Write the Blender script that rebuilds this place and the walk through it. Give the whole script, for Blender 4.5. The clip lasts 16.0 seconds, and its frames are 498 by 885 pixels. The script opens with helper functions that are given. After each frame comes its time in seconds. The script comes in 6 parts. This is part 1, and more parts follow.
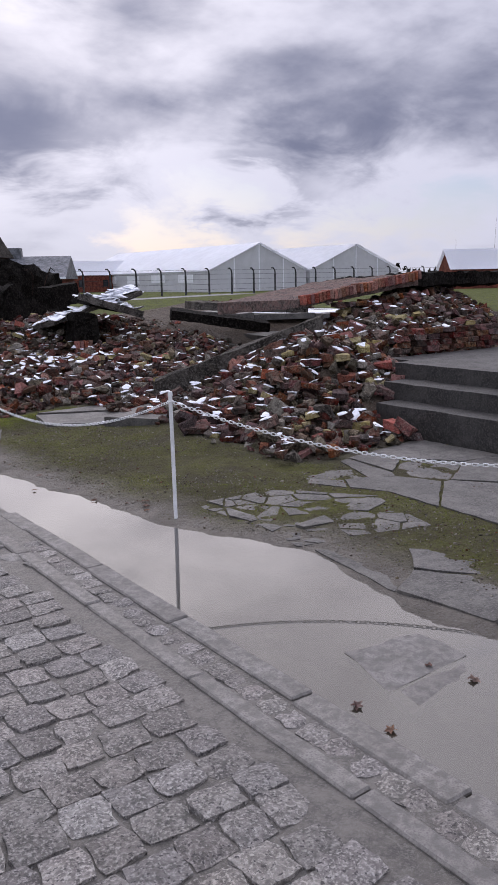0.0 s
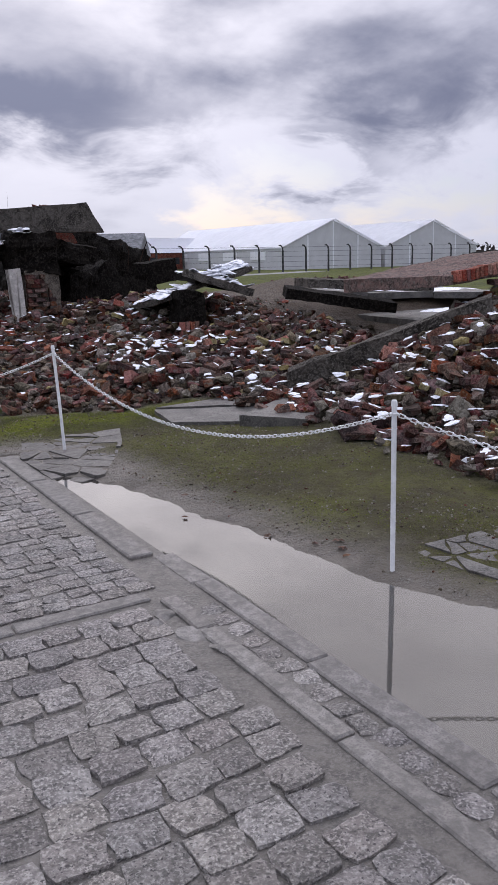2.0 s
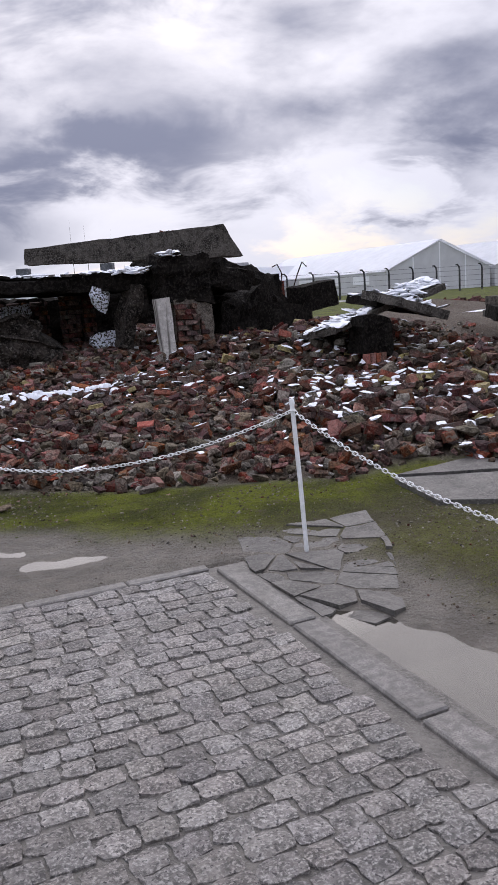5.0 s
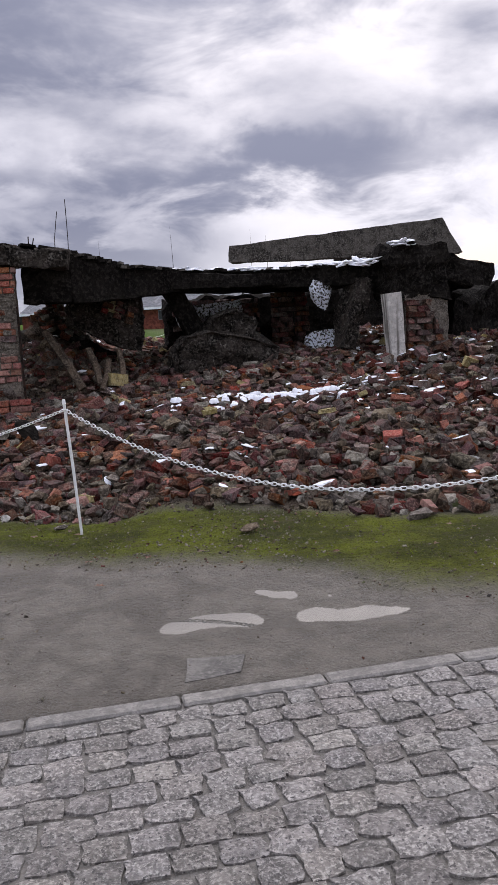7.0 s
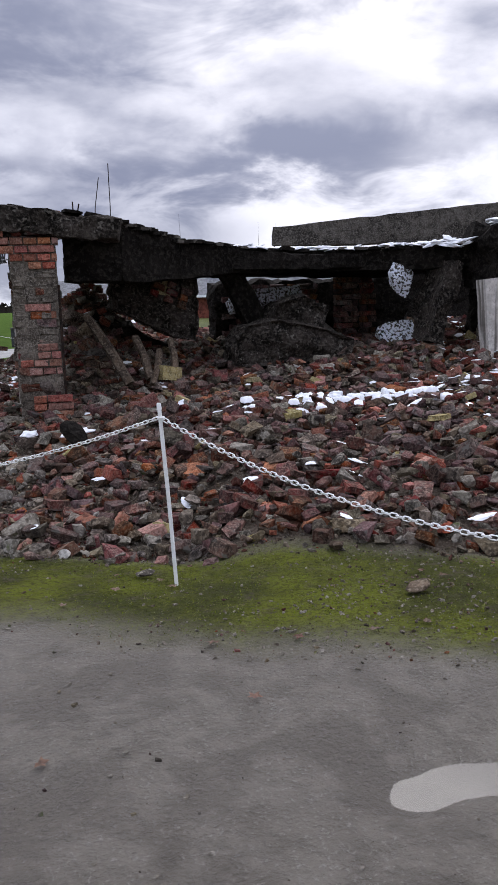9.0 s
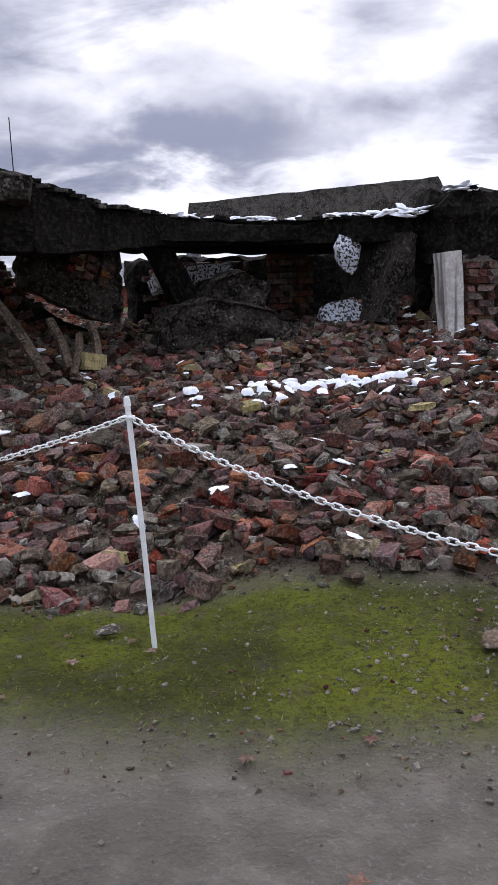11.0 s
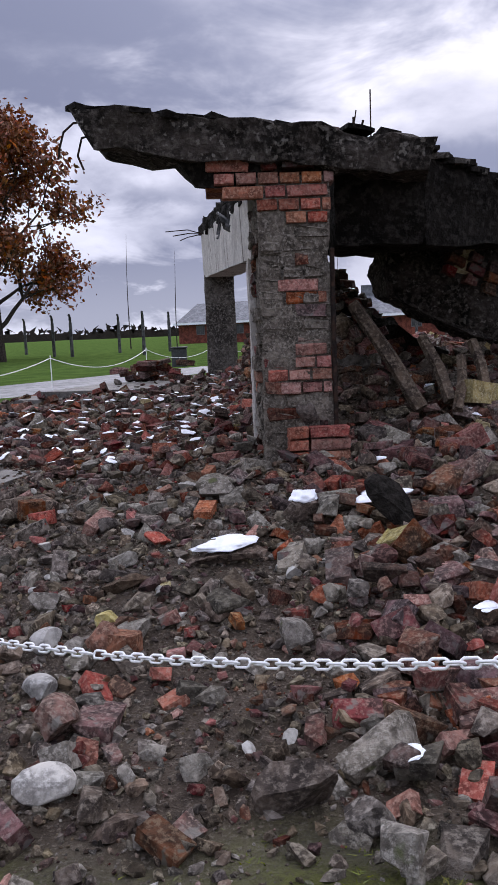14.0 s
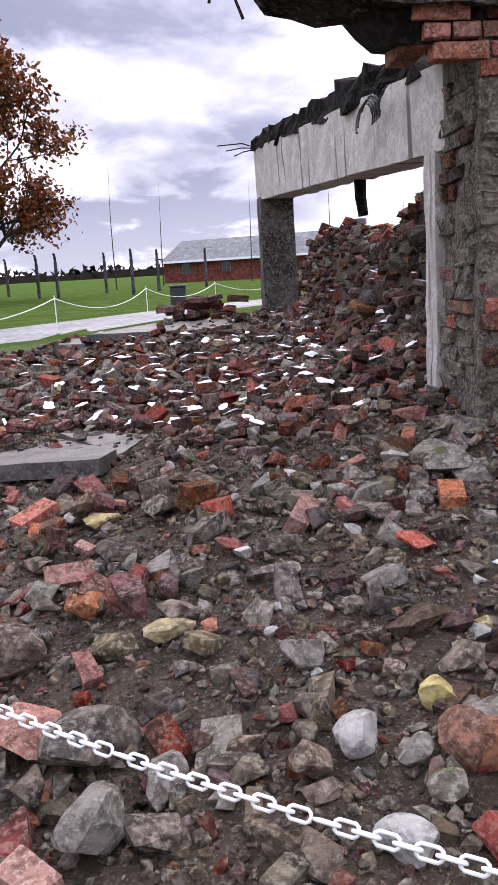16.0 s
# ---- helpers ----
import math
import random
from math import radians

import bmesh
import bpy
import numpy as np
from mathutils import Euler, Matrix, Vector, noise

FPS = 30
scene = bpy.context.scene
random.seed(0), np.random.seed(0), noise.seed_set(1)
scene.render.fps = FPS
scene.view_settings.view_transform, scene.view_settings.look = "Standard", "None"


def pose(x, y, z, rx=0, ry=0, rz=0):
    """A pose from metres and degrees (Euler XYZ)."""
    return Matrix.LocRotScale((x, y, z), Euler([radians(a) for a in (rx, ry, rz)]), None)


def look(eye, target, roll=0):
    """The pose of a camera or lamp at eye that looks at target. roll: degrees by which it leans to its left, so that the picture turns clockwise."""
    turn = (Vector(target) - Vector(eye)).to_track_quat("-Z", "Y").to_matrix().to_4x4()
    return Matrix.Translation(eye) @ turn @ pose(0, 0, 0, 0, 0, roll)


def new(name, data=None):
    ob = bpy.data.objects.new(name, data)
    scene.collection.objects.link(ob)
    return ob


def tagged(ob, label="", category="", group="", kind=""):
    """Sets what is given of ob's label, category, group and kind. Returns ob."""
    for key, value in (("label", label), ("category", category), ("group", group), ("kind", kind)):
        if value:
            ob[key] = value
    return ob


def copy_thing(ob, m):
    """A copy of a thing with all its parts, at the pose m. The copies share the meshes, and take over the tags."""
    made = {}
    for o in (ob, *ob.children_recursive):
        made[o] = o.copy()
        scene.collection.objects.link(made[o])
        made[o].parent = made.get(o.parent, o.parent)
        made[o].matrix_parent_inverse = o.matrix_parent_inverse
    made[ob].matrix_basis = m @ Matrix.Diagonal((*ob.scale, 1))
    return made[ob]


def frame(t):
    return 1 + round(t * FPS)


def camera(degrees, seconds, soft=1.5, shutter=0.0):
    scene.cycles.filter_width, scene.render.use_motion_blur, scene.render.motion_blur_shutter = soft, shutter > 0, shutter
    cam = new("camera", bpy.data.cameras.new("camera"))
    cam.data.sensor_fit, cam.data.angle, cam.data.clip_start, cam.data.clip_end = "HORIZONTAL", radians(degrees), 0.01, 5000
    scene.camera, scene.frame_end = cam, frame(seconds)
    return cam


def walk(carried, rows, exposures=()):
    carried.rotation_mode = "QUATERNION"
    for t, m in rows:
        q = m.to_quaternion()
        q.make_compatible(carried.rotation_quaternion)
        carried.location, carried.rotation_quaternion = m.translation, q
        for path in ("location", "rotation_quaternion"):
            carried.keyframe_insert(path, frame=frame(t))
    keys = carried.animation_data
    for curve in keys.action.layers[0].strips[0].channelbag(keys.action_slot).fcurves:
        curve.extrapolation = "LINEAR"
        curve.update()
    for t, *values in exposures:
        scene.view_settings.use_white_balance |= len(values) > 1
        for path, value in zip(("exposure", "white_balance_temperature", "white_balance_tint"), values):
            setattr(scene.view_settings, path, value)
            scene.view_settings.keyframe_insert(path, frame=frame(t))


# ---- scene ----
cam = camera(34.2, 16.0)
METRES, EYE, TILT, LEAN, TURN = 12.6, 1.63, -1.6, -1.0, -35.5
ROWS = [
    (0.0, 0.0, 0.0, 0.0, -0.36, -9.76, 2.09),
    (0.5, -0.0196, 0.0277, 0.001, -0.48, -10.55, 2.27),
    (1.0, -0.0343, 0.0604, -0.0011, 1.78, -11.06, 2.41),
    (1.5, -0.0529, 0.0883, 0.0002, 3.68, -11.03, 2.13),
    (2.0, -0.0735, 0.1177, 0.0015, 4.25, -11.1, 2.06),
    (2.5, -0.0916, 0.1517, 0.0028, 5.13, -11.16, 1.9),
    (3.0, -0.1134, 0.1805, 0.0023, 6.36, -10.96, 1.82),
    (3.5, -0.1357, 0.208, 0.0026, 7.94, -10.21, 2.65),
    (4.0, -0.1561, 0.239, 0.0063, 9.4, -9.54, 3.65),
    (6.5, -0.2571, 0.349, -0.0042, 16.6, -7.63, 3.24),
    (7.0, -0.2821, 0.3664, -0.0048, 22.65, -7.38, 3.26),
    (7.5, -0.311, 0.3831, -0.0055, 25.86, -6.82, 3.17),
    (8.0, -0.3389, 0.3998, -0.0046, 25.78, -6.73, 3.28),
    (8.5, -0.3626, 0.4245, -0.0032, 24.81, -7.23, 2.76),
    (9.0, -0.3862, 0.448, -0.0047, 22.65, -7.91, 2.1),
    (9.5, -0.4058, 0.4692, -0.0059, 17.69, -8.34, 2.26),
    (12.0, -0.4868, 0.5568, -0.0151, 15.15, -8.91, 2.62),
    (12.5, -0.512, 0.5788, -0.0162, 20.96, -8.79, 2.45),
    (13.0, -0.5336, 0.5938, -0.0159, 23.73, -8.14, 1.72),
    (13.5, -0.559, 0.6063, -0.0142, 26.92, -6.86, 1.95),
    (14.0, -0.5865, 0.6226, -0.0155, 32.59, -5.93, 2.26),
    (14.5, -0.6168, 0.6339, -0.0166, 36.11, -6.39, 1.33),
    (15.0, -0.6488, 0.6438, -0.0156, 35.83, -7.85, 2.18),
    (15.5, -0.6799, 0.6549, -0.0151, 34.6, -9.01, 2.85),
    (16.0, -0.7101, 0.6598, -0.0161, 31.07, -10.23, 3.24),
]
walk(cam, [(t, pose(0, 0, EYE, TILT, LEAN, TURN) @ pose(METRES * x, METRES * y, METRES * z, 90 + pitch, roll, yaw)) for t, x, y, z, yaw, pitch, roll in ROWS],
     [(0.0, -0.14, 6500, 20), (4.0, -0.04, 6550, 17), (7.0, 0.1, 6800, 17), (9.0, 0.2, 6550, 15), (12.0, 0.36, 6600, 15), (13.0, 0.42, 6700, 16), (14.0, 0.24, 6400, 19), (14.6, 0.42, 6400, 20), (16.0, 0.86, 6700, 22)])

# ---- world, sun and exposure ----
SUN_AZ, SUN_EL = 17.0, 27.0          # degrees east of +y, and above the horizon
sun_way = Vector((math.sin(radians(SUN_AZ)) * math.cos(radians(SUN_EL)), math.cos(radians(SUN_AZ)) * math.cos(radians(SUN_EL)), math.sin(radians(SUN_EL))))


def node(tree, kind, **values):
    n = tree.nodes.new(kind)
    for key, value in values.items():
        if key == "op":
            n.operation = value
        elif key == "blend":
            n.data_type, n.blend_type = "RGBA", value
    return n


def math_node(tree, op, a, b=None, clamp=False):
    n = tree.nodes.new("ShaderNodeMath")
    n.operation, n.use_clamp = op, clamp
    for i, v in enumerate((a, b)):
        if v is None:
            continue
        if isinstance(v, (int, float)):
            n.inputs[i].default_value = v
        else:
            tree.links.new(v, n.inputs[i])
    return n.outputs[0]


def mix_node(tree, fac, a, b, blend="MIX"):
    n = tree.nodes.new("ShaderNodeMix")
    n.data_type, n.blend_type = "RGBA", blend
    for i, v in ((0, fac), (6, a), (7, b)):
        if isinstance(v, (int, float)):
            n.inputs[i].default_value = v
        elif isinstance(v, tuple):
            n.inputs[i].default_value = (*v, 1)
        else:
            tree.links.new(v, n.inputs[i])
    return n.outputs[2]


def noise_node(tree, vector, scale, detail=4.0, rough=0.55, distort=0.0):
    n = tree.nodes.new("ShaderNodeTexNoise")
    n.inputs["Scale"].default_value, n.inputs["Detail"].default_value = scale, detail
    n.inputs["Roughness"].default_value, n.inputs["Distortion"].default_value = rough, distort
    if vector is not None:
        tree.links.new(vector, n.inputs["Vector"])
    return n.outputs["Fac"]


def ramp_node(tree, fac, lo, hi):
    n = tree.nodes.new("ShaderNodeMapRange")
    n.interpolation_type = "SMOOTHSTEP"
    tree.links.new(fac, n.inputs[0])
    n.inputs[1].default_value, n.inputs[2].default_value = lo, hi
    return n.outputs[0]


BANKS = [(43, 10.5, 9, 4.0, 0.085), (21, 9.5, 7, 2.6, 0.075), (50, 17, 8, 4, 0.05), (24, 16, 8, 4.5, -0.09), (33, 19, 6, 3, -0.06), (30, 4.0, 16, 1.8, -0.06),
         (36, 6.5, 4, 0.9, 0.07), (10, 14.5, 5, 3, -0.05), (-2, 18, 6, 3.5, 0.08), (-4, 10.5, 5, 2.5, 0.06), (12, 9.5, 9, 2.4, 0.09), (-14, 18, 7, 4, 0.05),
         (-6, 12.5, 8, 2.2, -0.05), (-3, 3.4, 13, 2.2, 0.28), (-16, 9, 6, 3, -0.05)]


def build_sky():
    w = bpy.data.worlds.new("cloudy_sky")
    scene.world = w
    w.use_nodes = True
    t = w.node_tree
    t.nodes.clear()
    sky = t.nodes.new("ShaderNodeTexSky")
    sky.sky_type, sky.sun_disc = "NISHITA", False
    sky.sun_elevation, sky.sun_rotation = radians(SUN_EL), radians(SUN_AZ)
    coord = t.nodes.new("ShaderNodeTexCoord").outputs["Generated"]
    sep = t.nodes.new("ShaderNodeSeparateXYZ")
    t.links.new(coord, sep.inputs[0])
    # cloud layer: puffs that lie flatter towards the horizon
    height = math_node(t, "ADD", math_node(t, "MAXIMUM", sep.outputs[2], 0.0), 0.40)
    flat = t.nodes.new("ShaderNodeCombineXYZ")
    t.links.new(math_node(t, "DIVIDE", sep.outputs[0], height), flat.inputs[0])
    t.links.new(math_node(t, "DIVIDE", sep.outputs[1], height), flat.inputs[1])
    t.links.new(math_node(t, "MULTIPLY", sep.outputs[2], 2.2), flat.inputs[2])
    big = noise_node(t, flat.outputs[0], 0.85, 3.0, 0.5, 0.1)
    puff = noise_node(t, flat.outputs[0], 2.6, 9.0, 0.52, 0.1)
    shape = math_node(t, "ADD", math_node(t, "MULTIPLY", big, 0.55), math_node(t, "MULTIPLY", puff, 0.45))
    # banks and rifts of the cloud deck: bearing, height, half widths in degrees, depth
    bearing = math_node(t, "MULTIPLY", math_node(t, "ARCTAN2", sep.outputs[0], sep.outputs[1]), 57.3)
    rise = math_node(t, "MULTIPLY", math_node(t, "ARCSINE", sep.outputs[2]), 57.3)
    wisp = noise_node(t, flat.outputs[0], 4.2, 5.0, 0.6, 0.4)
    bearing = math_node(t, "ADD", bearing, math_node(t, "MULTIPLY", math_node(t, "SUBTRACT", puff, 0.5), 22.0))
    rise = math_node(t, "ADD", rise, math_node(t, "MULTIPLY", math_node(t, "SUBTRACT", wisp, 0.5), 12.0))
    for az, el, wide, tall, depth in BANKS:
        u = math_node(t, "DIVIDE", math_node(t, "SUBTRACT", bearing, az), wide)
        v = math_node(t, "DIVIDE", math_node(t, "SUBTRACT", rise, el), tall)
        far = math_node(t, "ADD", math_node(t, "MULTIPLY", u, u), math_node(t, "MULTIPLY", v, v))
        bank = math_node(t, "POWER", 2.718, math_node(t, "MULTIPLY", far, -1.0))
        shape = math_node(t, "ADD", shape, math_node(t, "MULTIPLY", bank, depth))
    cover = ramp_node(t, shape, 0.38, 0.46)
    thick = ramp_node(t, math_node(t, "ADD", shape, math_node(t, "MULTIPLY", math_node(t, "SUBTRACT", wisp, 0.5), 0.22)), 0.44, 0.68)
    # the glow of the sun behind the cloud
    dot = t.nodes.new("ShaderNodeVectorMath")
    dot.operation = "DOT_PRODUCT"
    t.links.new(coord, dot.inputs[0])
    dot.inputs[1].default_value = sun_way
    glow = math_node(t, "POWER", math_node(t, "MAXIMUM", dot.outputs["Value"], 0.0), 16.0)
    low = ramp_node(t, sep.outputs[2], 0.14, 0.0)
    thin_colour = mix_node(t, glow, (0.72, 0.77, 0.89), (1.35, 1.37, 1.42))
    thick_colour = mix_node(t, glow, (0.20, 0.23, 0.33), (0.33, 0.37, 0.49))
    cloud = mix_node(t, thick, thin_colour, thick_colour)
    clear = mix_node(t, 0.5, (0.38, 0.53, 0.82), mix_node(t, 1.0, sky.outputs[0], (0.10, 0.10, 0.10), "MULTIPLY"))
    colour = mix_node(t, cover, clear, cloud)
    colour = mix_node(t, math_node(t, "MULTIPLY", low, 0.35), colour, (0.62, 0.66, 0.72))
    # an overcast sky is brightest overhead
    dome = math_node(t, "ADD", math_node(t, "MULTIPLY", ramp_node(t, sep.outputs[2], 0.30, 1.0), 1.2), 1.0)
    shade = t.nodes.new("ShaderNodeCombineColor")
    for i in range(3):
        t.links.new(dome, shade.inputs[i])
    colour = mix_node(t, 1.0, colour, shade.outputs[0], "MULTIPLY")
    back = t.nodes.new("ShaderNodeBackground")
    t.links.new(colour, back.inputs[0])
    back.inputs[1].default_value = 1.0
    out = t.nodes.new("ShaderNodeOutputWorld")
    t.links.new(back.outputs[0], out.inputs[0])


build_sky()
sun = new("sun", bpy.data.lights.new("sun", "SUN"))
sun.data.energy, sun.data.angle, sun.data.color = 1.0, radians(75), (1.0, 0.95, 0.88)
sun.matrix_world = look(sun_way * 50, (0, 0, 0))
scene.view_settings.exposure = 0.0

# ---- materials ----


def surface(name, colours, scale=6.0, rough=(0.7, 0.9), bump=0.4, bump_scale=40.0, vary=0.0, grain=None, metal=0.0, depth=0.01, spots=None, dirt=0.62, streak=0.0):
    """Two or three base colours mixed by coarse and fine noise at world size, with fine relief."""
    m = bpy.data.materials.new(name)
    m.use_nodes = True
    t = m.node_tree
    bsdf = t.nodes["Principled BSDF"]
    pos = t.nodes.new("ShaderNodeNewGeometry").outputs["Position"]
    info = t.nodes.new("ShaderNodeObjectInfo")
    geo = t.nodes.new("ShaderNodeNewGeometry")
    shift = t.nodes.new("ShaderNodeVectorMath")
    shift.operation = "MULTIPLY_ADD"
    t.links.new(info.outputs["Random"], shift.inputs[1])
    shift.inputs[0].default_value = (37, 19, 53)
    t.links.new(pos, shift.inputs[2])
    v = shift.outputs[0]
    coarse = noise_node(t, v, scale, 5.0, 0.6, 0.3)
    fine = noise_node(t, v, bump_scale, 6.0, 0.65)
    middle = noise_node(t, v, (scale * bump_scale) ** 0.5, 5.0, 0.65, 0.2)
    colour = mix_node(t, ramp_node(t, coarse, 0.40, 0.60), colours[0], colours[1])
    dull = math_node(t, "ADD", math_node(t, "MULTIPLY", ramp_node(t, middle, 0.36, 0.62), dirt), 1.0 - 0.72 * dirt)
    tone = t.nodes.new("ShaderNodeCombineColor")
    for i in range(3):
        t.links.new(dull, tone.inputs[i])
    colour = mix_node(t, 1.0, colour, tone.outputs[0], "MULTIPLY")
    if len(colours) > 2:
        colour = mix_node(t, ramp_node(t, fine, 0.46, 0.66), colour, colours[2])
    if streak:
        run = t.nodes.new("ShaderNodeVectorMath")
        run.operation = "MULTIPLY"
        run.inputs[1].default_value = (6.5, 6.5, 0.4)
        t.links.new(pos, run.inputs[0])
        colour = mix_node(t, math_node(t, "MULTIPLY", ramp_node(t, noise_node(t, run.outputs[0], 1.0, 2.0, 0.5), 0.60, 0.68), streak), colour, (0.07, 0.06, 0.05))
    if spots:
        colour = mix_node(t, ramp_node(t, noise_node(t, v, spots[1], 3.0), spots[2], spots[2] + 0.08), colour, spots[0])
    if vary:
        both = math_node(t, "FRACT", math_node(t, "ADD", info.outputs["Random"], geo.outputs["Random Per Island"]))
        hsv = t.nodes.new("ShaderNodeHueSaturation")
        t.links.new(math_node(t, "ADD", math_node(t, "MULTIPLY", both, 0.05 * vary), 0.5 - 0.025 * vary), hsv.inputs["Hue"])
        t.links.new(math_node(t, "ADD", math_node(t, "MULTIPLY", math_node(t, "FRACT", math_node(t, "MULTIPLY", both, 7.3)), 1.1 * vary), 1 - 0.55 * vary), hsv.inputs["Value"])
        t.links.new(math_node(t, "ADD", math_node(t, "MULTIPLY", math_node(t, "FRACT", math_node(t, "MULTIPLY", both, 13.7)), 0.8 * vary), 1 - 0.45 * vary), hsv.inputs["Saturation"])
        t.links.new(colour, hsv.inputs["Color"])
        colour = hsv.outputs[0]
    t.links.new(colour, bsdf.inputs["Base Color"])
    t.links.new(math_node(t, "ADD", math_node(t, "MULTIPLY", coarse, rough[1] - rough[0]), rough[0]), bsdf.inputs["Roughness"])
    bsdf.inputs["Metallic"].default_value = metal
    if rough[0] >= 0.6:
        bsdf.inputs["Specular IOR Level"].default_value = 0.06
    if bump:
        b = t.nodes.new("ShaderNodeBump")
        b.inputs["Strength"].default_value, b.inputs["Distance"].default_value = bump, depth
        t.links.new(math_node(t, "ADD", fine, middle), b.inputs["Height"])
        t.links.new(b.outputs[0], bsdf.inputs["Normal"])
    return m


M_SETT = surface("granite_sett", ((0.17, 0.153, 0.137), (0.25, 0.228, 0.205), (0.46, 0.425, 0.385)), 7, (0.4, 0.8), 1.0, 85, 0.4, depth=0.012, spots=((0.07, 0.062, 0.058), 75, 0.58))
M_KERB = surface("kerb_concrete", ((0.185, 0.17, 0.15), (0.25, 0.232, 0.208), (0.13, 0.118, 0.104)), 4, (0.4, 0.8), 0.6, 140, 0.15, depth=0.005, dirt=0.5)
M_CONC = surface("weathered_concrete", ((0.12, 0.106, 0.09), (0.045, 0.039, 0.033), (0.18, 0.163, 0.142)), 3.4, (0.75, 0.95), 1.0, 36, 0.2, depth=0.025, dirt=0.6)
# soot plus the ruin's inner shade, both put into the near-black colour
M_CONC_DARK = surface("sooty_shaded_concrete", ((0.006, 0.005, 0.004), (0.013, 0.011, 0.009), (0.03, 0.026, 0.022)), 3.0, (0.75, 0.95), 1.0, 24, 0.15, depth=0.03)
# pale aggregate spots on a base darkened for the shade under the roof
M_CONC_COARSE = surface("shaded_aggregate_concrete", ((0.05, 0.041, 0.034), (0.014, 0.012, 0.01), (0.095, 0.082, 0.07)), 5, (0.75, 0.95), 1.0, 30, depth=0.04, spots=((0.16, 0.145, 0.125), 20, 0.60))
M_CONC_PALE = surface("pale_plaster_concrete", ((0.58, 0.55, 0.505), (0.47, 0.44, 0.40), (0.36, 0.335, 0.30)), 3.5, (0.7, 0.9), 0.5, 45, 0.1, depth=0.006, streak=0.8, dirt=0.25)
M_CONC_FLAT = surface("wet_concrete_flag", ((0.105, 0.097, 0.085), (0.06, 0.055, 0.048), (0.145, 0.135, 0.12)), 3, (0.35, 0.7), 0.6, 60, 0.2, depth=0.008)
M_BRICK = surface("red_brick", ((0.30, 0.105, 0.072), (0.20, 0.078, 0.056), (0.35, 0.19, 0.14)), 12, (0.7, 0.95), 0.8, 70, 0.6, depth=0.006, dirt=0.7)
M_BRICK_OLD = surface("broken_brick", ((0.135, 0.05, 0.038), (0.055, 0.034, 0.028), (0.19, 0.12, 0.092)), 10, (0.65, 0.95), 0.9, 60, 0.95, depth=0.008, spots=((0.13, 0.112, 0.094), 14, 0.60))
M_BRICK_PALE = surface("yellow_brick", ((0.34, 0.27, 0.115), (0.25, 0.20, 0.09), (0.42, 0.37, 0.22)), 8, (0.7, 0.9), 0.8, 60, 0.3, depth=0.008)
M_STONE = surface("rubble_stone", ((0.145, 0.113, 0.082), (0.058, 0.046, 0.036), (0.23, 0.192, 0.147)), 9, (0.6, 0.95), 1.0, 45, 0.8, depth=0.012)
M_STONE_PALE = surface("pale_cobble", ((0.37, 0.35, 0.31), (0.29, 0.275, 0.245), (0.44, 0.42, 0.38)), 7, (0.55, 0.8), 0.4, 60, 0.35, depth=0.004)
M_GREY_STONE = surface("grey_fieldstone", ((0.24, 0.214, 0.176), (0.135, 0.117, 0.094), (0.33, 0.30, 0.253)), 9, (0.65, 0.9), 1.0, 55, 0.3, depth=0.012, spots=((0.10, 0.11, 0.05), 9, 0.62))
M_MORTAR = surface("old_mortar", ((0.17, 0.145, 0.118), (0.08, 0.067, 0.054), (0.255, 0.227, 0.19)), 8, (0.8, 0.95), 1.0, 60, depth=0.014, dirt=0.6)
M_SNOW = surface("old_snow", ((0.90, 0.91, 0.94), (0.84, 0.86, 0.90)), 10, (0.5, 0.7), 0.5, 60, depth=0.006, dirt=0.12)
M_SNOW_LUMP = surface("snow_dusted_concrete", ((0.05, 0.044, 0.038), (0.09, 0.08, 0.07), (0.13, 0.12, 0.105)), 4, (0.6, 0.9), 0.8, 40, depth=0.02, spots=((0.82, 0.85, 0.92), 34, 0.44))
M_STEP = surface("wet_dark_concrete", ((0.045, 0.041, 0.036), (0.026, 0.023, 0.02), (0.075, 0.068, 0.06)), 3, (0.5, 0.75), 0.6, 50, 0.1, depth=0.008)
M_CHAIN = surface("white_plastic", ((0.86, 0.86, 0.85), (0.80, 0.80, 0.78)), 12, (0.35, 0.5), 0.1, 80, depth=0.001, dirt=0.1)
M_RUST = surface("rusted_steel", ((0.05, 0.03, 0.022), (0.025, 0.02, 0.018)), 20, (0.6, 0.85), 0.6, 90, depth=0.002, metal=0.4)
M_WOOD = surface("charred_timber", ((0.12, 0.085, 0.06), (0.06, 0.045, 0.035), (0.2, 0.16, 0.12)), 5, (0.7, 0.9), 0.8, 40, depth=0.008)
M_BARK = surface("tree_bark", ((0.06, 0.048, 0.04), (0.03, 0.025, 0.022)), 9, (0.8, 0.95), 0.9, 30, depth=0.02)
M_LEAF = surface("autumn_leaf", ((0.26, 0.088, 0.04), (0.17, 0.058, 0.032), (0.34, 0.14, 0.06)), 3, (0.6, 0.8), 0.0, 40, 0.6)
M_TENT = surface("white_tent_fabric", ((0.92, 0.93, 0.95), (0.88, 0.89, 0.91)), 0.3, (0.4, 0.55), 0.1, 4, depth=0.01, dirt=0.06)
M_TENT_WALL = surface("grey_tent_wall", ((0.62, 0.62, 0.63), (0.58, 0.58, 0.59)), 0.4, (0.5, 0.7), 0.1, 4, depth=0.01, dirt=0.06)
M_TILE = surface("grey_roof_tile", ((0.15, 0.155, 0.17), (0.10, 0.105, 0.115)), 1.5, (0.5, 0.8), 0.5, 8, depth=0.05)
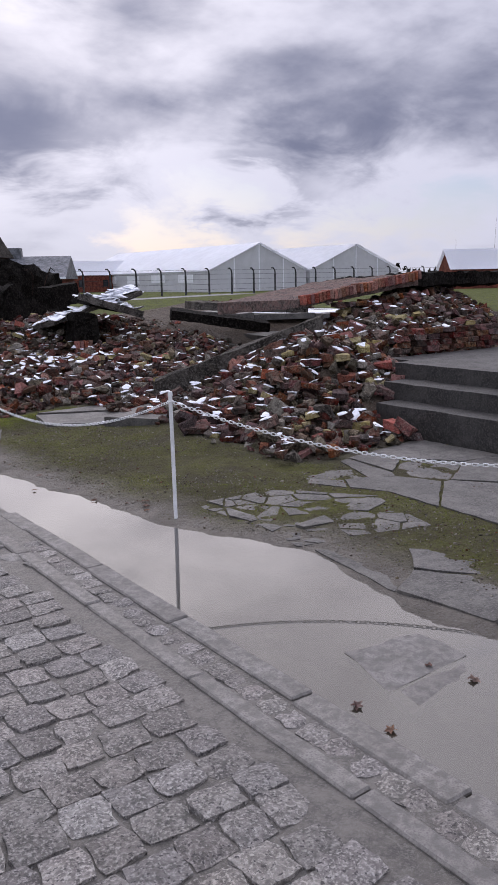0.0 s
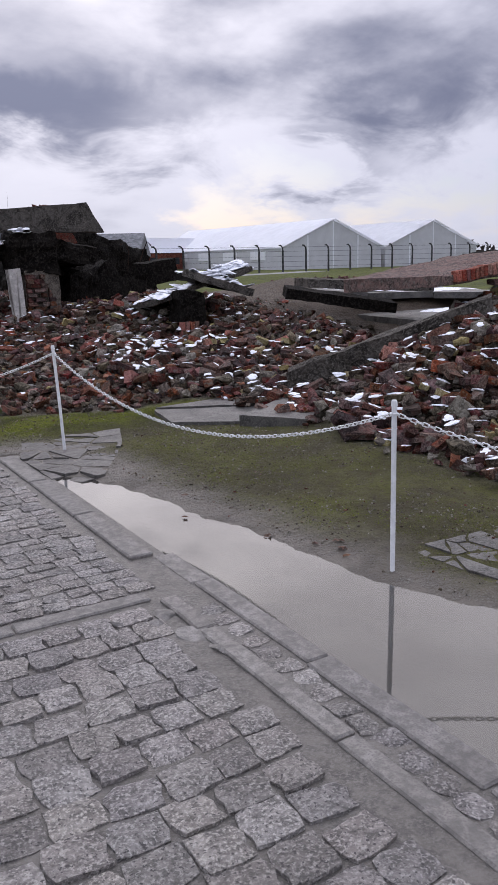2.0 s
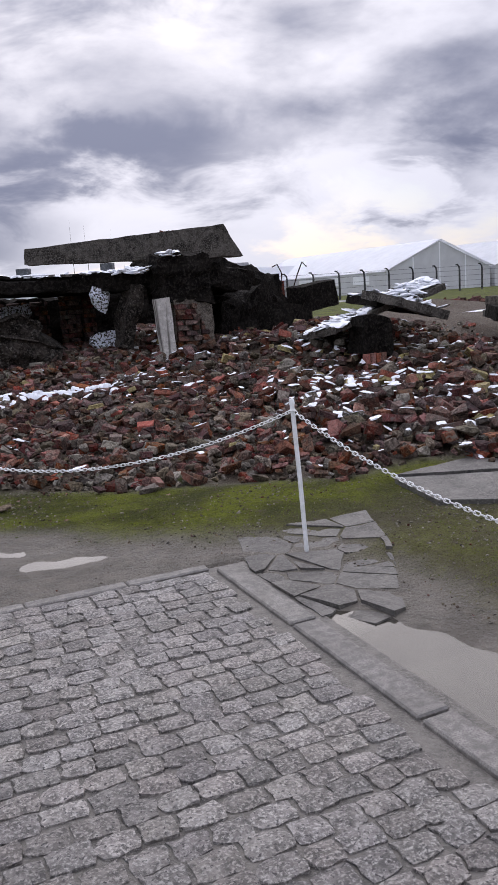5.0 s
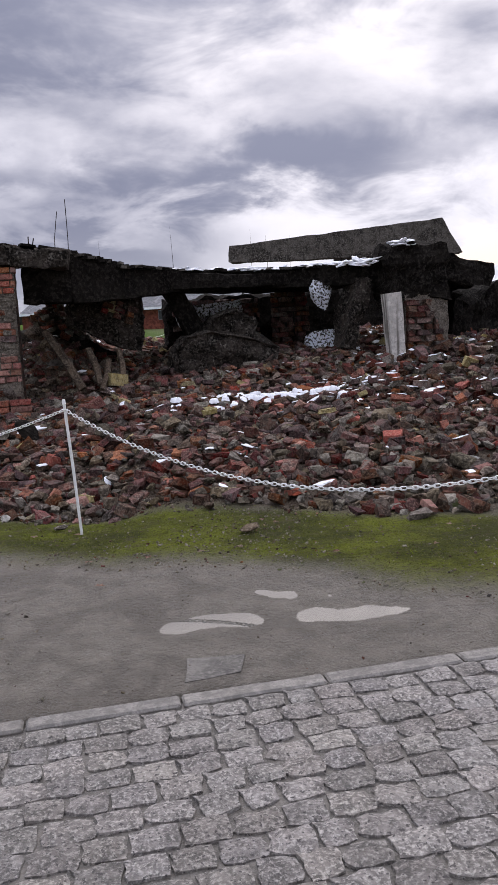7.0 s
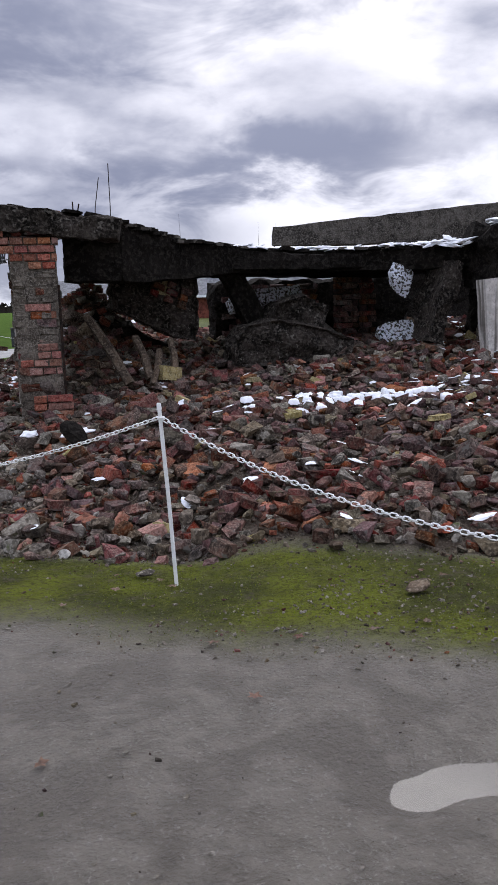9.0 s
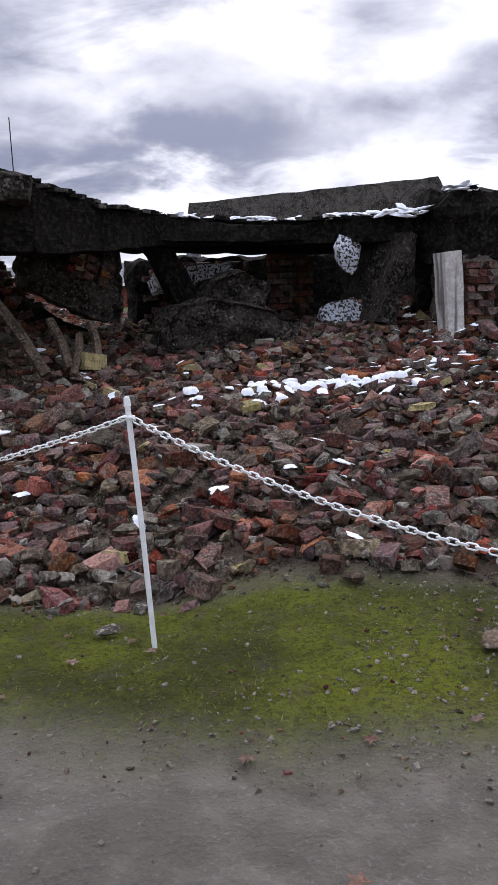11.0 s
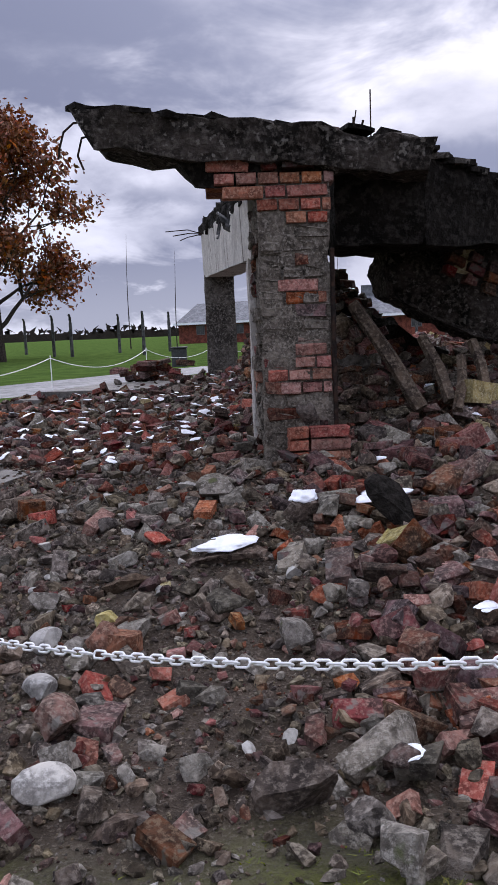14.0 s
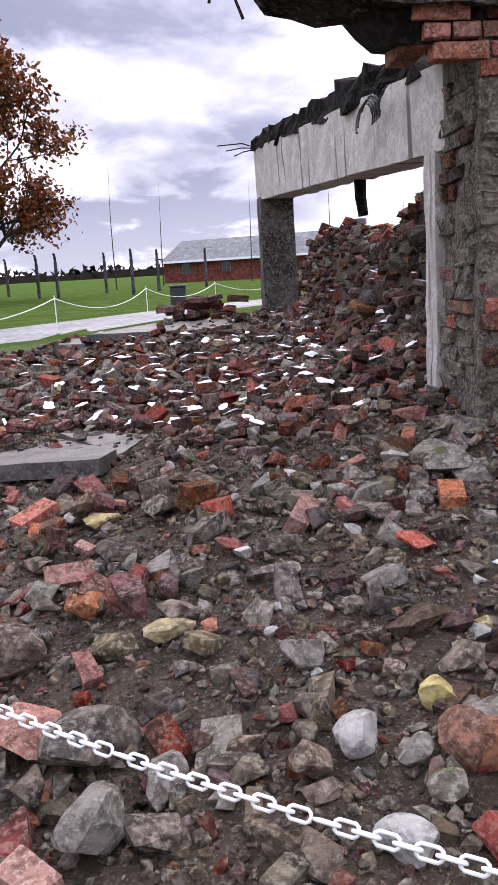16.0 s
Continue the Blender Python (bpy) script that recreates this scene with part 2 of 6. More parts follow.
M_HOUSE = surface("barrack_brick", ((0.20, 0.065, 0.045), (0.15, 0.05, 0.038)), 1.2, (0.8, 0.95), 0.4, 10, depth=0.02)
M_DARK = surface("dark_painted_metal", ((0.02, 0.021, 0.022), (0.032, 0.033, 0.034)), 6, (0.45, 0.6), 0.2, 40, depth=0.002)
M_PATH = surface("wet_asphalt_path", ((0.25, 0.25, 0.25), (0.19, 0.19, 0.19)), 0.6, (0.5, 0.75), 0.3, 20, depth=0.004)
M_POST = surface("fence_post_concrete", ((0.10, 0.10, 0.10), (0.06, 0.06, 0.06)), 2, (0.8, 0.95), 0.3, 20, depth=0.01)
M_GRASS = surface("grass_blade", ((0.14, 0.17, 0.018), (0.10, 0.115, 0.02), (0.18, 0.17, 0.06)), 4, (0.6, 0.8), 0.0, 20, 0.6)
M_DEADLEAF = surface("fallen_leaf", ((0.20, 0.10, 0.07), (0.28, 0.17, 0.12)), 20, (0.4, 0.7), 0.3, 90, 0.4, depth=0.002)
M_WINDOW = surface("dark_window_glass", ((0.02, 0.022, 0.026), (0.03, 0.032, 0.036)), 2, (0.05, 0.12), 0.0, dirt=0.1)


def ground_material():
    m = bpy.data.materials.new("ground")
    m.use_nodes = True
    t = m.node_tree
    bsdf = t.nodes["Principled BSDF"]
    pos = t.nodes.new("ShaderNodeTexCoord").outputs["Object"]

    def layer(name):
        n = t.nodes.new("ShaderNodeAttribute")
        n.attribute_name = name
        return n.outputs["Fac"]
    coarse, mid, fine = noise_node(t, pos, 1.3, 5.0, 0.6), noise_node(t, pos, 9.0, 5.0, 0.6), noise_node(t, pos, 70.0, 5.0, 0.7)
    pebble = t.nodes.new("ShaderNodeTexVoronoi")
    pebble.inputs["Scale"].default_value = 55.0
    t.links.new(pos, pebble.inputs["Vector"])
    mud = mix_node(t, ramp_node(t, mid, 0.35, 0.65), (0.148, 0.128, 0.101), (0.22, 0.194, 0.157))
    mud = mix_node(t, ramp_node(t, fine, 0.55, 0.66), mud, (0.285, 0.26, 0.225))
    mud = mix_node(t, math_node(t, "MULTIPLY", ramp_node(t, noise_node(t, pos, 2.6, 6.0, 0.65, 0.6), 0.47, 0.60), 0.55), mud, (0.095, 0.08, 0.062))
    earth = mix_node(t, ramp_node(t, mid, 0.35, 0.65), (0.055, 0.039, 0.027), (0.10, 0.074, 0.052))
    earth = mix_node(t, ramp_node(t, fine, 0.52, 0.62), earth, (0.17, 0.136, 0.103))
    moss = mix_node(t, ramp_node(t, coarse, 0.38, 0.62), (0.06, 0.066, 0.016), (0.15, 0.168, 0.02))
    moss = mix_node(t, ramp_node(t, fine, 0.54, 0.68), moss, (0.05, 0.043, 0.024))
    moss = mix_node(t, math_node(t, "MULTIPLY", ramp_node(t, noise_node(t, pos, 34.0, 4.0, 0.65), 0.50, 0.60), 0.5), moss, (0.035, 0.032, 0.014))
    lawn = mix_node(t, ramp_node(t, coarse, 0.38, 0.62), (0.062, 0.105, 0.026), (0.092, 0.145, 0.036))
    colour = mix_node(t, layer("earth"), mud, earth)
    patch = math_node(t, "MULTIPLY", layer("moss"), ramp_node(t, math_node(t, "ADD", math_node(t, "MULTIPLY", mid, 0.6), math_node(t, "MULTIPLY", fine, 0.4)), 0.31, 0.49))
    colour = mix_node(t, patch, colour, moss)
    colour = mix_node(t, layer("lawn"), colour, lawn)
    t.links.new(colour, bsdf.inputs["Base Color"])
    wet = math_node(t, "MULTIPLY", layer("wet"), ramp_node(t, math_node(t, "ADD", math_node(t, "MULTIPLY", mid, 0.5), math_node(t, "MULTIPLY", coarse, 0.5)), 0.76, 0.30))
    t.links.new(math_node(t, "SUBTRACT", 0.9, math_node(t, "MULTIPLY", wet, 0.58)), bsdf.inputs["Roughness"])
    t.links.new(math_node(t, "MULTIPLY", layer("wet"), 0.5), bsdf.inputs["Specular IOR Level"])
    b = t.nodes.new("ShaderNodeBump")
    b.inputs["Strength"].default_value, b.inputs["Distance"].default_value = 1.0, 0.03
    lumps = noise_node(t, pos, 22.0, 4.0, 0.6, 0.3)
    t.links.new(math_node(t, "ADD", math_node(t, "ADD", fine, math_node(t, "MULTIPLY", lumps, 1.6)), math_node(t, "MULTIPLY", pebble.outputs["Distance"], 0.35)), b.inputs["Height"])
    t.links.new(b.outputs[0], bsdf.inputs["Normal"])
    return m


def water_material():
    m = bpy.data.materials.new("muddy_water")
    m.use_nodes = True
    t = m.node_tree
    t.nodes.clear()
    out = t.nodes.new("ShaderNodeOutputMaterial")
    pos = t.nodes.new("ShaderNodeTexCoord").outputs["Object"]
    gloss = t.nodes.new("ShaderNodeBsdfGlossy")
    gloss.inputs["Roughness"].default_value = 0.02
    silt = t.nodes.new("ShaderNodeBsdfTransparent")
    silt.inputs[0].default_value = (0.62, 0.59, 0.54, 1)
    body = t.nodes.new("ShaderNodeBsdfDiffuse")
    t.links.new(mix_node(t, noise_node(t, pos, 2.0), (0.075, 0.066, 0.052), (0.10, 0.09, 0.073)), body.inputs[0])
    fres = t.nodes.new("ShaderNodeFresnel")
    fres.inputs[0].default_value = 1.33
    b = t.nodes.new("ShaderNodeBump")
    b.inputs["Strength"].default_value, b.inputs["Distance"].default_value = 0.0015, 0.001
    t.links.new(noise_node(t, pos, 14.0, 2.0), b.inputs["Height"])
    t.links.new(b.outputs[0], gloss.inputs["Normal"])
    under = t.nodes.new("ShaderNodeMixShader")
    under.inputs[0].default_value = 0.5
    t.links.new(silt.outputs[0], under.inputs[1])
    t.links.new(body.outputs[0], under.inputs[2])
    top = t.nodes.new("ShaderNodeMixShader")
    t.links.new(math_node(t, "ADD", math_node(t, "MULTIPLY", fres.outputs[0], 1.7), 0.06, True), top.inputs[0])
    t.links.new(under.outputs[0], top.inputs[1])
    t.links.new(gloss.outputs[0], top.inputs[2])
    t.links.new(top.outputs[0], out.inputs[0])
    return m


M_GROUND, M_WATER = ground_material(), water_material()

# ---- mesh tools ----


def mesh_from(name, verts, faces, material, smooth=False):
    me = bpy.data.meshes.new(name)
    me.from_pydata([tuple(v) for v in verts], [], [tuple(f) for f in faces])
    me.materials.append(material)
    if smooth:
        me.polygons.foreach_set("use_smooth", [True] * len(me.polygons))
    me.update()
    return me


def thing(name, label, category, at=(0, 0, 0), group="", kind=""):
    ob = new(name)
    ob.empty_display_size = 0.1
    ob.location = at
    return tagged(ob, label, category, group, kind)


def part(name, data, material=None, parent=None, label="", kind=""):
    """Links a bmesh or a mesh as one object; under a parent it stays at its place in the world."""
    if isinstance(data, bmesh.types.BMesh):
        me = bpy.data.meshes.new(name)
        data.to_mesh(me)
        data.free()
        if material:
            me.materials.append(material)
    else:
        me = data
    ob = new(name, me)
    if parent:
        ob.parent = parent
        off = parent.location.copy()
        if parent.parent:
            off += parent.parent.location
        ob.location = -off
    return tagged(ob, label, kind=kind)


def box(bm, x0, x1, y0, y1, z0, z1, m=None, bevel=0.0):
    r = bmesh.ops.create_cube(bm, size=1.0)
    vs = r["verts"]
    for v in vs:
        v.co = Vector(((x0 + x1) / 2 + v.co.x * (x1 - x0), (y0 + y1) / 2 + v.co.y * (y1 - y0), (z0 + z1) / 2 + v.co.z * (z1 - z0)))
    if bevel:
        es = list({e for v in vs for e in v.link_edges})
        vs = list({v for f in bmesh.ops.bevel(bm, geom=es, offset=bevel, segments=1, affect="EDGES")["faces"] for v in f.verts} | {v for v in vs if v.is_valid})
    if m is not None:
        bmesh.ops.transform(bm, matrix=m, verts=vs)
    return vs


def rough_slab(corners_low, corners_high, amount=0.03, cuts=5, seed=1, scale=3.0):
    """A broken block between two quads of corners (low and high), cut finely and roughened by noise."""
    bm = bmesh.new()
    lo = [bm.verts.new(c) for c in corners_low]
    hi = [bm.verts.new(c) for c in corners_high]
    bm.faces.new(lo[::-1])
    bm.faces.new(hi)
    for i in range(4):
        j = (i + 1) % 4
        bm.faces.new((lo[i], lo[j], hi[j], hi[i]))
    for _ in range(cuts):
        long = [e for e in bm.edges if e.calc_length() > 0.16]
        if not long or len(bm.faces) > 5000:
            break
        bmesh.ops.subdivide_edges(bm, edges=long, cuts=1, use_grid_fill=True)
    bmesh.ops.triangulate(bm, faces=[f for f in bm.faces if len(f.verts) > 4])
    bm.normal_update()
    off = Vector((seed * 7.1, seed * 3.3, seed * 1.7))
    for v, n in [(v, v.normal.copy()) for v in bm.verts]:
        p = v.co * scale + off
        v.co += n * amount * (noise.noise(p) * 1.1 + noise.noise(p * 2.7) * 0.6 + noise.noise(p * 6.0) * 0.3)
        v.co += noise.noise_vector(p * 1.6) * amount * 0.4
    bmesh.ops.recalc_face_normals(bm, faces=bm.faces)
    return bm


def slab_box(x0, x1, y0, y1, z0, z1, amount=0.03, seed=1, m=None, scale=3.0):
    lo = [Vector(p) for p in ((x0, y0, z0), (x1, y0, z0), (x1, y1, z0), (x0, y1, z0))]
    hi = [Vector((p.x, p.y, z1)) for p in lo]
    if m is not None:
        lo, hi = [m @ p for p in lo], [m @ p for p in hi]
    return rough_slab(lo, hi, amount, 5, seed, scale)


def tube(bm, points, radius, sides=6, tip=None):
    """A tube along points; the radius tapers to tip."""
    rings = []
    n = len(points)
    for i, p in enumerate(points):
        p = Vector(p)
        d = (Vector(points[min(i + 1, n - 1)]) - Vector(points[max(i - 1, 0)])).normalized()
        a = d.orthogonal().normalized()
        b = d.cross(a)
        r = radius if tip is None else radius + (tip - radius) * i / (n - 1)
        rings.append([bm.verts.new(p + (a * math.cos(k * math.tau / sides) + b * math.sin(k * math.tau / sides)) * r) for k in range(sides)])
    for u, w in zip(rings, rings[1:]):
        # match the ring starts
        s = min(range(sides), key=lambda k: (w[k].co - u[0].co).length)
        for k in range(sides):
            bm.faces.new((u[k], u[(k + 1) % sides], w[(k + 1 + s) % sides], w[(k + s) % sides]))
    bm.faces.new(rings[0][::-1])
    bm.faces.new(rings[-1])


# ---- lie of the land ----


def smooth(x, a, b):
    s = np.clip((x - a) / (b - a), 0, 1)
    return s * s * (3 - 2 * s)


def lattice(seed, size=64):
    return np.random.default_rng(seed).random((size, size))


LATTICES = [lattice(s) for s in range(6)]


def field(x, y, scale, seed=0, octaves=4):
    """Value noise, about -1 to 1."""
    total, amp, norm = 0.0, 1.0, 0.0
    for o in range(octaves):
        g = LATTICES[(seed + o) % 6]
        u, v = x * scale + 17.3 * seed, y * scale + 5.1 * seed
        i, j = np.floor(u).astype(int), np.floor(v).astype(int)
        fu, fv = u - i, v - j
        fu, fv = fu * fu * (3 - 2 * fu), fv * fv * (3 - 2 * fv)
        i0, i1, j0, j1 = i % 64, (i + 1) % 64, j % 64, (j + 1) % 64
        total = total + amp * ((g[i0, j0] * (1 - fu) + g[i1, j0] * fu) * (1 - fv) + (g[i0, j1] * (1 - fu) + g[i1, j1] * fu) * fv)
        norm += amp
        amp, scale = amp * 0.5, scale * 2.03
    return total / norm * 2 - 1


def behind_edge(x, y):
    """Metres behind the front edge of the rubble, a line that runs askew to the kerbs and then turns along the heap."""
    return (x + 3) * 0.447 + (y - 13.25) * 0.894 + 0.4 * smooth(-x, 1.0, 1.8)


def hump(x, y, cx, cy, rx, ry, turn=0.0):
    a = math.radians(turn)
    u, v = (x - cx) * math.cos(a) + (y - cy) * math.sin(a), -(x - cx) * math.sin(a) + (y - cy) * math.cos(a)
    return np.exp(-(u / rx) ** 2 - (v / ry) ** 2)


def heap_mask(x, y):
    """1 on the rubble, 0 on open ground."""
    d = behind_edge(x, y) + 0.25 * field(x, y, 0.8, 1)
    main = smooth(d, -0.1, 0.35)
    main = main * smooth(y, 8.8, 9.4 + 0 * x)
    east = smooth(x - 4.15 + 0.35 * field(x, y, 0.7, 2) - 0.12 * np.abs(y - 7.2), 0.0, 0.5) * smooth(y, 5.25, 5.7)
    west = 1 - smooth(-x, 5.0, 6.5 + 0 * y)
    far = 1 - smooth(y, 26, 28 + 0 * x) * (1 - smooth(x, 2, 6))
    far = far * (1 - smooth(x, 22, 26)) * (1 - smooth(y, 30, 33 + 0 * x))
    return np.clip(np.maximum(main, east), 0, 1) * west * far


def land(x, y):
    """The height of the ground."""
    x, y = np.asarray(x, float), np.asarray(y, float)
    d = behind_edge(x, y)
    rise = np.interp(d, (-0.2, 0.2, 1.2, 4.0, 5.7, 8.0), (0.0, 0.04, 0.13, 0.36, 0.70, 0.78)) * smooth(y, 8.6, 9.6)
    west = smooth(x, -2.2, -0.8) * (1 - smooth(y, 16.6, 19.0) * (1 - smooth(x, -1.1, -0.5)))
    low = np.interp(d, (-0.2, 0.2, 1.5, 3.0, 7.0, 12.0), (0.0, 0.03, 0.08, 0.14, 0.05, -0.3))
    rise = rise * west + low * (1 - west)
    rise = rise * (1 - smooth(y, 24.0, 30.0))
    rise = rise * (1 - smooth(x, 4.6, 5.6) * (1 - smooth(y, 14.0, 15.0)) * 0.45)
    rise = rise * (1 - smooth(x, 18.0, 26.0))
    heap = 0.72 * hump(x, y, 6.3, 7.4, 1.3, 1.15, 35) + 1.0 * hump(x, y, 8.9, 8.7, 2.1, 1.5, 5) + 0.85 * hump(x, y, 11.2, 9.6, 1.9, 1.2) + 0.8 * hump(x, y, 15.8, 25.5, 2.4, 1.6) + 0.35 * hump(x, y, 7.4, 12.6, 1.6, 1.4)
    heap = heap + 0.35 * hump(x, y, -0.3, 22.5, 0.8, 3.0) + 0.35 * hump(x, y, 6.0, 14.6, 0.9, 0.7)
    heap = heap + 0.5 * hump(x, y, -2.0, 22.3, 2.2, 3.2)
    heap = heap + 0.75 * hump(x, y, -0.35, 18.2, 0.50, 1.3)
    heap = heap * smooth(y, 5.4, 6.3)
    lawn = np.interp(np.hypot(x, y - 10), (12, 22, 45, 100, 160), (0, -0.35, -0.45, 0.0, 0.2))
    # the foot of the heap lies in a shallow trough
    dip = np.interp(d, (-1.6, -0.8, -0.3, 0.2, 0.9, 1.5, 2.4, 3.0), (0, -0.07, -0.12, -0.2, -0.2, -0.1, -0.03, 0)) * smooth(y, 9.7, 10.6) * (1 - 0.45 * smooth(x, -0.1, 0.5)) * (1 - smooth(x, 3.0, 5.0)) * smooth(x, -7.0, -5.0)
    rise = rise + dip
    m = heap_mask(x, y)
    z = lawn + (rise + heap) + m * (0.05 * field(x, y, 1.3, 3) + 0.022 * field(x, y, 6.0, 4))
    return z


def paved(x, y):
    return (x < 1.86) & (y < 8.62)


# grass edge against the mud: the strip of grass widens and narrows
def moss_mask(x, y):
    wob = 0.16 * field(x, y, 1.7, 4)
    beside = smooth(x + wob - np.interp(y, (1, 2.3, 3.7, 4.7, 7.1, 8.4), (3.3, 3.1, 3.2, 2.75, 2.4, 2.3)), -0.1, 0.5)
    beyond = smooth(y + wob - np.interp(x, (-6, -2.3, -0.7, 0.7, 1.6, 2.2, 2.8, 3.4), (12.6, 11.6, 10.75, 9.9, 9.1, 8.8, 8.3, 7.4)), -0.15, 0.5)
    front = np.where(y < 8.3, beside * (x > 1.9), np.maximum(beyond, beside * smooth(x, 2.3, 2.8) * (1 - smooth(y, 8.3, 9.0))))
    return front * (1 - heap_mask(x, y))


def hollow(x, y):
    """Depth of the puddles below the mud."""
    pool = smooth(np.interp(y, (0.5, 2.3, 3.7, 4.7, 7.1, 8.0), (3.25, 3.05, 3.15, 2.72, 2.36, 2.0)) - x, -0.12, 0.35) * smooth(x, 1.84, 1.98) * (1 - smooth(y, 7.4, 8.2))
    pool = pool * (1 - 0.95 * hump(x, y, 3.35, 2.55, 0.5, 0.55))
    pit = hump(x, y, 0.6, 9.25, 0.9, 0.16, -8) * 0.55 + hump(x, y, 0.8, 9.55, 0.5, 0.12, -25) * 0.5
    return np.clip(pool, 0, 1) * 0.045 + pit * np.clip(0.6 + 1.3 * field(x, y, 2.2, 1), 0, 1.4) * 0.058


def ground_height(x, y):
    z = land(x, y)
    open_land = 1 - heap_mask(x, y)
    z = z + open_land * (0.012 * field(x, y, 1.1, 5) + 0.008 * field(x, y, 6.0, 2) + 0.006 * np.maximum(field(x, y, 9.0, 1), 0)) + 0.02 * moss_mask(x, y)
    z = z - hollow(x, y)
    z = np.where((x < 1.9) & (y < 8.6), -0.05, z)
    return z


def ground_sheet(name, xs, ys, hole=None):
    gx, gy = np.meshgrid(xs, ys)
    gz = ground_height(gx, gy)
    nx, ny = len(xs), len(ys)
    verts = np.stack((gx, gy, gz), -1).reshape(-1, 3)
    idx = np.arange(nx * ny).reshape(ny, nx)
    quads = np.stack((idx[:-1, :-1], idx[:-1, 1:], idx[1:, 1:], idx[1:, :-1]), -1).reshape(-1, 4)
    me = bpy.data.meshes.new(name)
    me.vertices.add(len(verts))
    me.vertices.foreach_set("co", verts.ravel())
    me.loops.add(quads.size)
    me.loops.foreach_set("vertex_index", quads.ravel())
    me.polygons.add(len(quads))
    me.polygons.foreach_set("loop_start", np.arange(0, quads.size, 4))
    me.polygons.foreach_set("loop_total", np.full(len(quads), 4))
    me.polygons.foreach_set("use_smooth", np.ones(len(quads), bool))
    x, y = verts[:, 0], verts[:, 1]
    earth, moss = heap_mask(x, y), moss_mask(x, y)
    lawn = np.maximum(smooth(np.hypot(np.where(x > 0, x * 0.22, x), (y - 12) * 0.8), 12, 15), smooth(-x, 6.3, 8.0) * smooth(y, 12, 14))
    lawn = lawn * (1 - 0.8 * smooth(x, 6.0, 13.0))
    earth = np.maximum(earth, 0.5 * moss) * (1 - lawn)
    wet = np.clip(1 - 0.55 * earth - 0.6 * moss, 0, 1) * (1 - lawn)
    for key, values in (("earth", earth), ("moss", moss * (1 - lawn) * (1 - 0.5 * smooth(x, 1.6, 2.3) * (1 - smooth(y, 8.6, 9.6)))), ("lawn", lawn), ("wet", wet)):
        me.attributes.new(key, "FLOAT", "POINT").data.foreach_set("value", values.astype(np.float32))
    me.materials.append(M_GROUND)
    me.update()
    me.validate()
    return tagged(new(name, me), "muddy ground with moss, grass and puddles", "ground", kind="structure")


def steps_out(a, b, fine, far):
    """Grid lines: even between a and b, and ever wider out to far on both sides."""
    mid = list(np.arange(a, b + fine / 2, fine))
    out, s, p = [], fine, mid[-1]
    while p < far:
        s *= 1.35
        p += s
        out.append(p)
    back, s, p = [], fine, mid[0]
    while p > -far:
        s *= 1.35
        p -= s
        back.append(p)
    return np.array(back[::-1] + mid + out)


ground_sheet("ground", steps_out(-5.0, 10.0, 0.04, 900.0), steps_out(0.0, 17.0, 0.04, 900.0))
water = new("water", mesh_from("water", [(1.87, -1.0, -0.018), (3.6, -1.0, -0.018), (3.6, 8.4, -0.018), (1.87, 8.4, -0.018)], [(0, 1, 2, 3)], M_WATER))
tagged(water, "shallow muddy rain puddle beside the kerb", "puddle", kind="structure")
water_2 = new("water", mesh_from("water_low", [(-1.6, 8.66, -0.02), (1.84, 8.66, -0.02), (1.84, 9.75, -0.02), (-1.6, 9.75, -0.02)], [(0, 1, 2, 3)], M_WATER))
tagged(water_2, "shallow puddle in the trampled mud", "puddle", kind="structure")

# ---- kerbs ----


def long_stone(x0, x1, y0, y1, z0, z1, tilt=0.0):
    bm = bmesh.new()
    box(bm, x0, x1, y0, y1, z0, z1, None, 0.008)
    bmesh.ops.subdivide_edges(bm, edges=[e for e in bm.edges if e.calc_length() > 0.25], cuts=3)
    for v in bm.verts:
        v.co.z += 0.004 * noise.noise(v.co * 5) + tilt * (v.co.y - y0)
        v.co.x += 0.003 * noise.noise(v.co * 7 + Vector((3, 1, 0)))
    return bm


pave = thing("pavement", "granite sett pavement edged with long kerb stones", "pavement", kind="structure")
rng = random.Random(4)
y = -1.2
while y < 5.6:      # outer kerb of the older paving
    n = rng.choice((0.8, 0.95, 1.0))
    part("kerb_stone", long_stone(1.83 + rng.uniform(-0.012, 0.012), 1.95, y, min(y + n, 5.66) - 0.012, -0.12, -0.002 + rng.uniform(-0.006, 0.008)), M_KERB, pave)
    y += n
y = -1.2
while y < 5.0:      # inner flush strip
    n = rng.choice((0.9, 1.0))
    part("kerb_stone", long_stone(1.60, 1.69, y, min(y + n, 5.1) - 0.008, -0.12, 0.006 + rng.uniform(-0.004, 0.004)), M_KERB, pave)
    y += n
x = -3.0
while x < 1.5:      # cross strip between the two pavings
    n = 0.98
    part("kerb_stone", long_stone(x, min(x + n, 1.58) - 0.008, 5.12, 5.22, -0.12, 0.004), M_KERB, pave)
    x += n
for y0, y1 in ((5.68, 6.60), (6.61, 7.58), (7.59, 8.50)):      # kerb of the newer paving
    part("kerb_stone", long_stone(1.70, 1.84, y0, y1 - 0.01, -0.12, 0.010 + rng.uniform(-0.004, 0.004)), M_KERB, pave)
x = -3.2
while x < 1.6:
    n = 0.55
    part("kerb_stone", long_stone(x, min(x + n, 1.68) - 0.008, 8.52, 8.60, -0.12, 0.006), M_KERB, pave)
    x += n
bed = bmesh.new()
box(bed, -4.5, 1.90, -3.0, 8.56, -0.2, -0.010)
M_BED = surface("wet_joint_mud", ((0.085, 0.075, 0.063), (0.125, 0.112, 0.096), (0.16, 0.147, 0.128)), 3, (0.25, 0.6), 0.7, 90, depth=0.006)
part("joint_bed", bed, M_BED, pave)

# ---- chain barrier ----


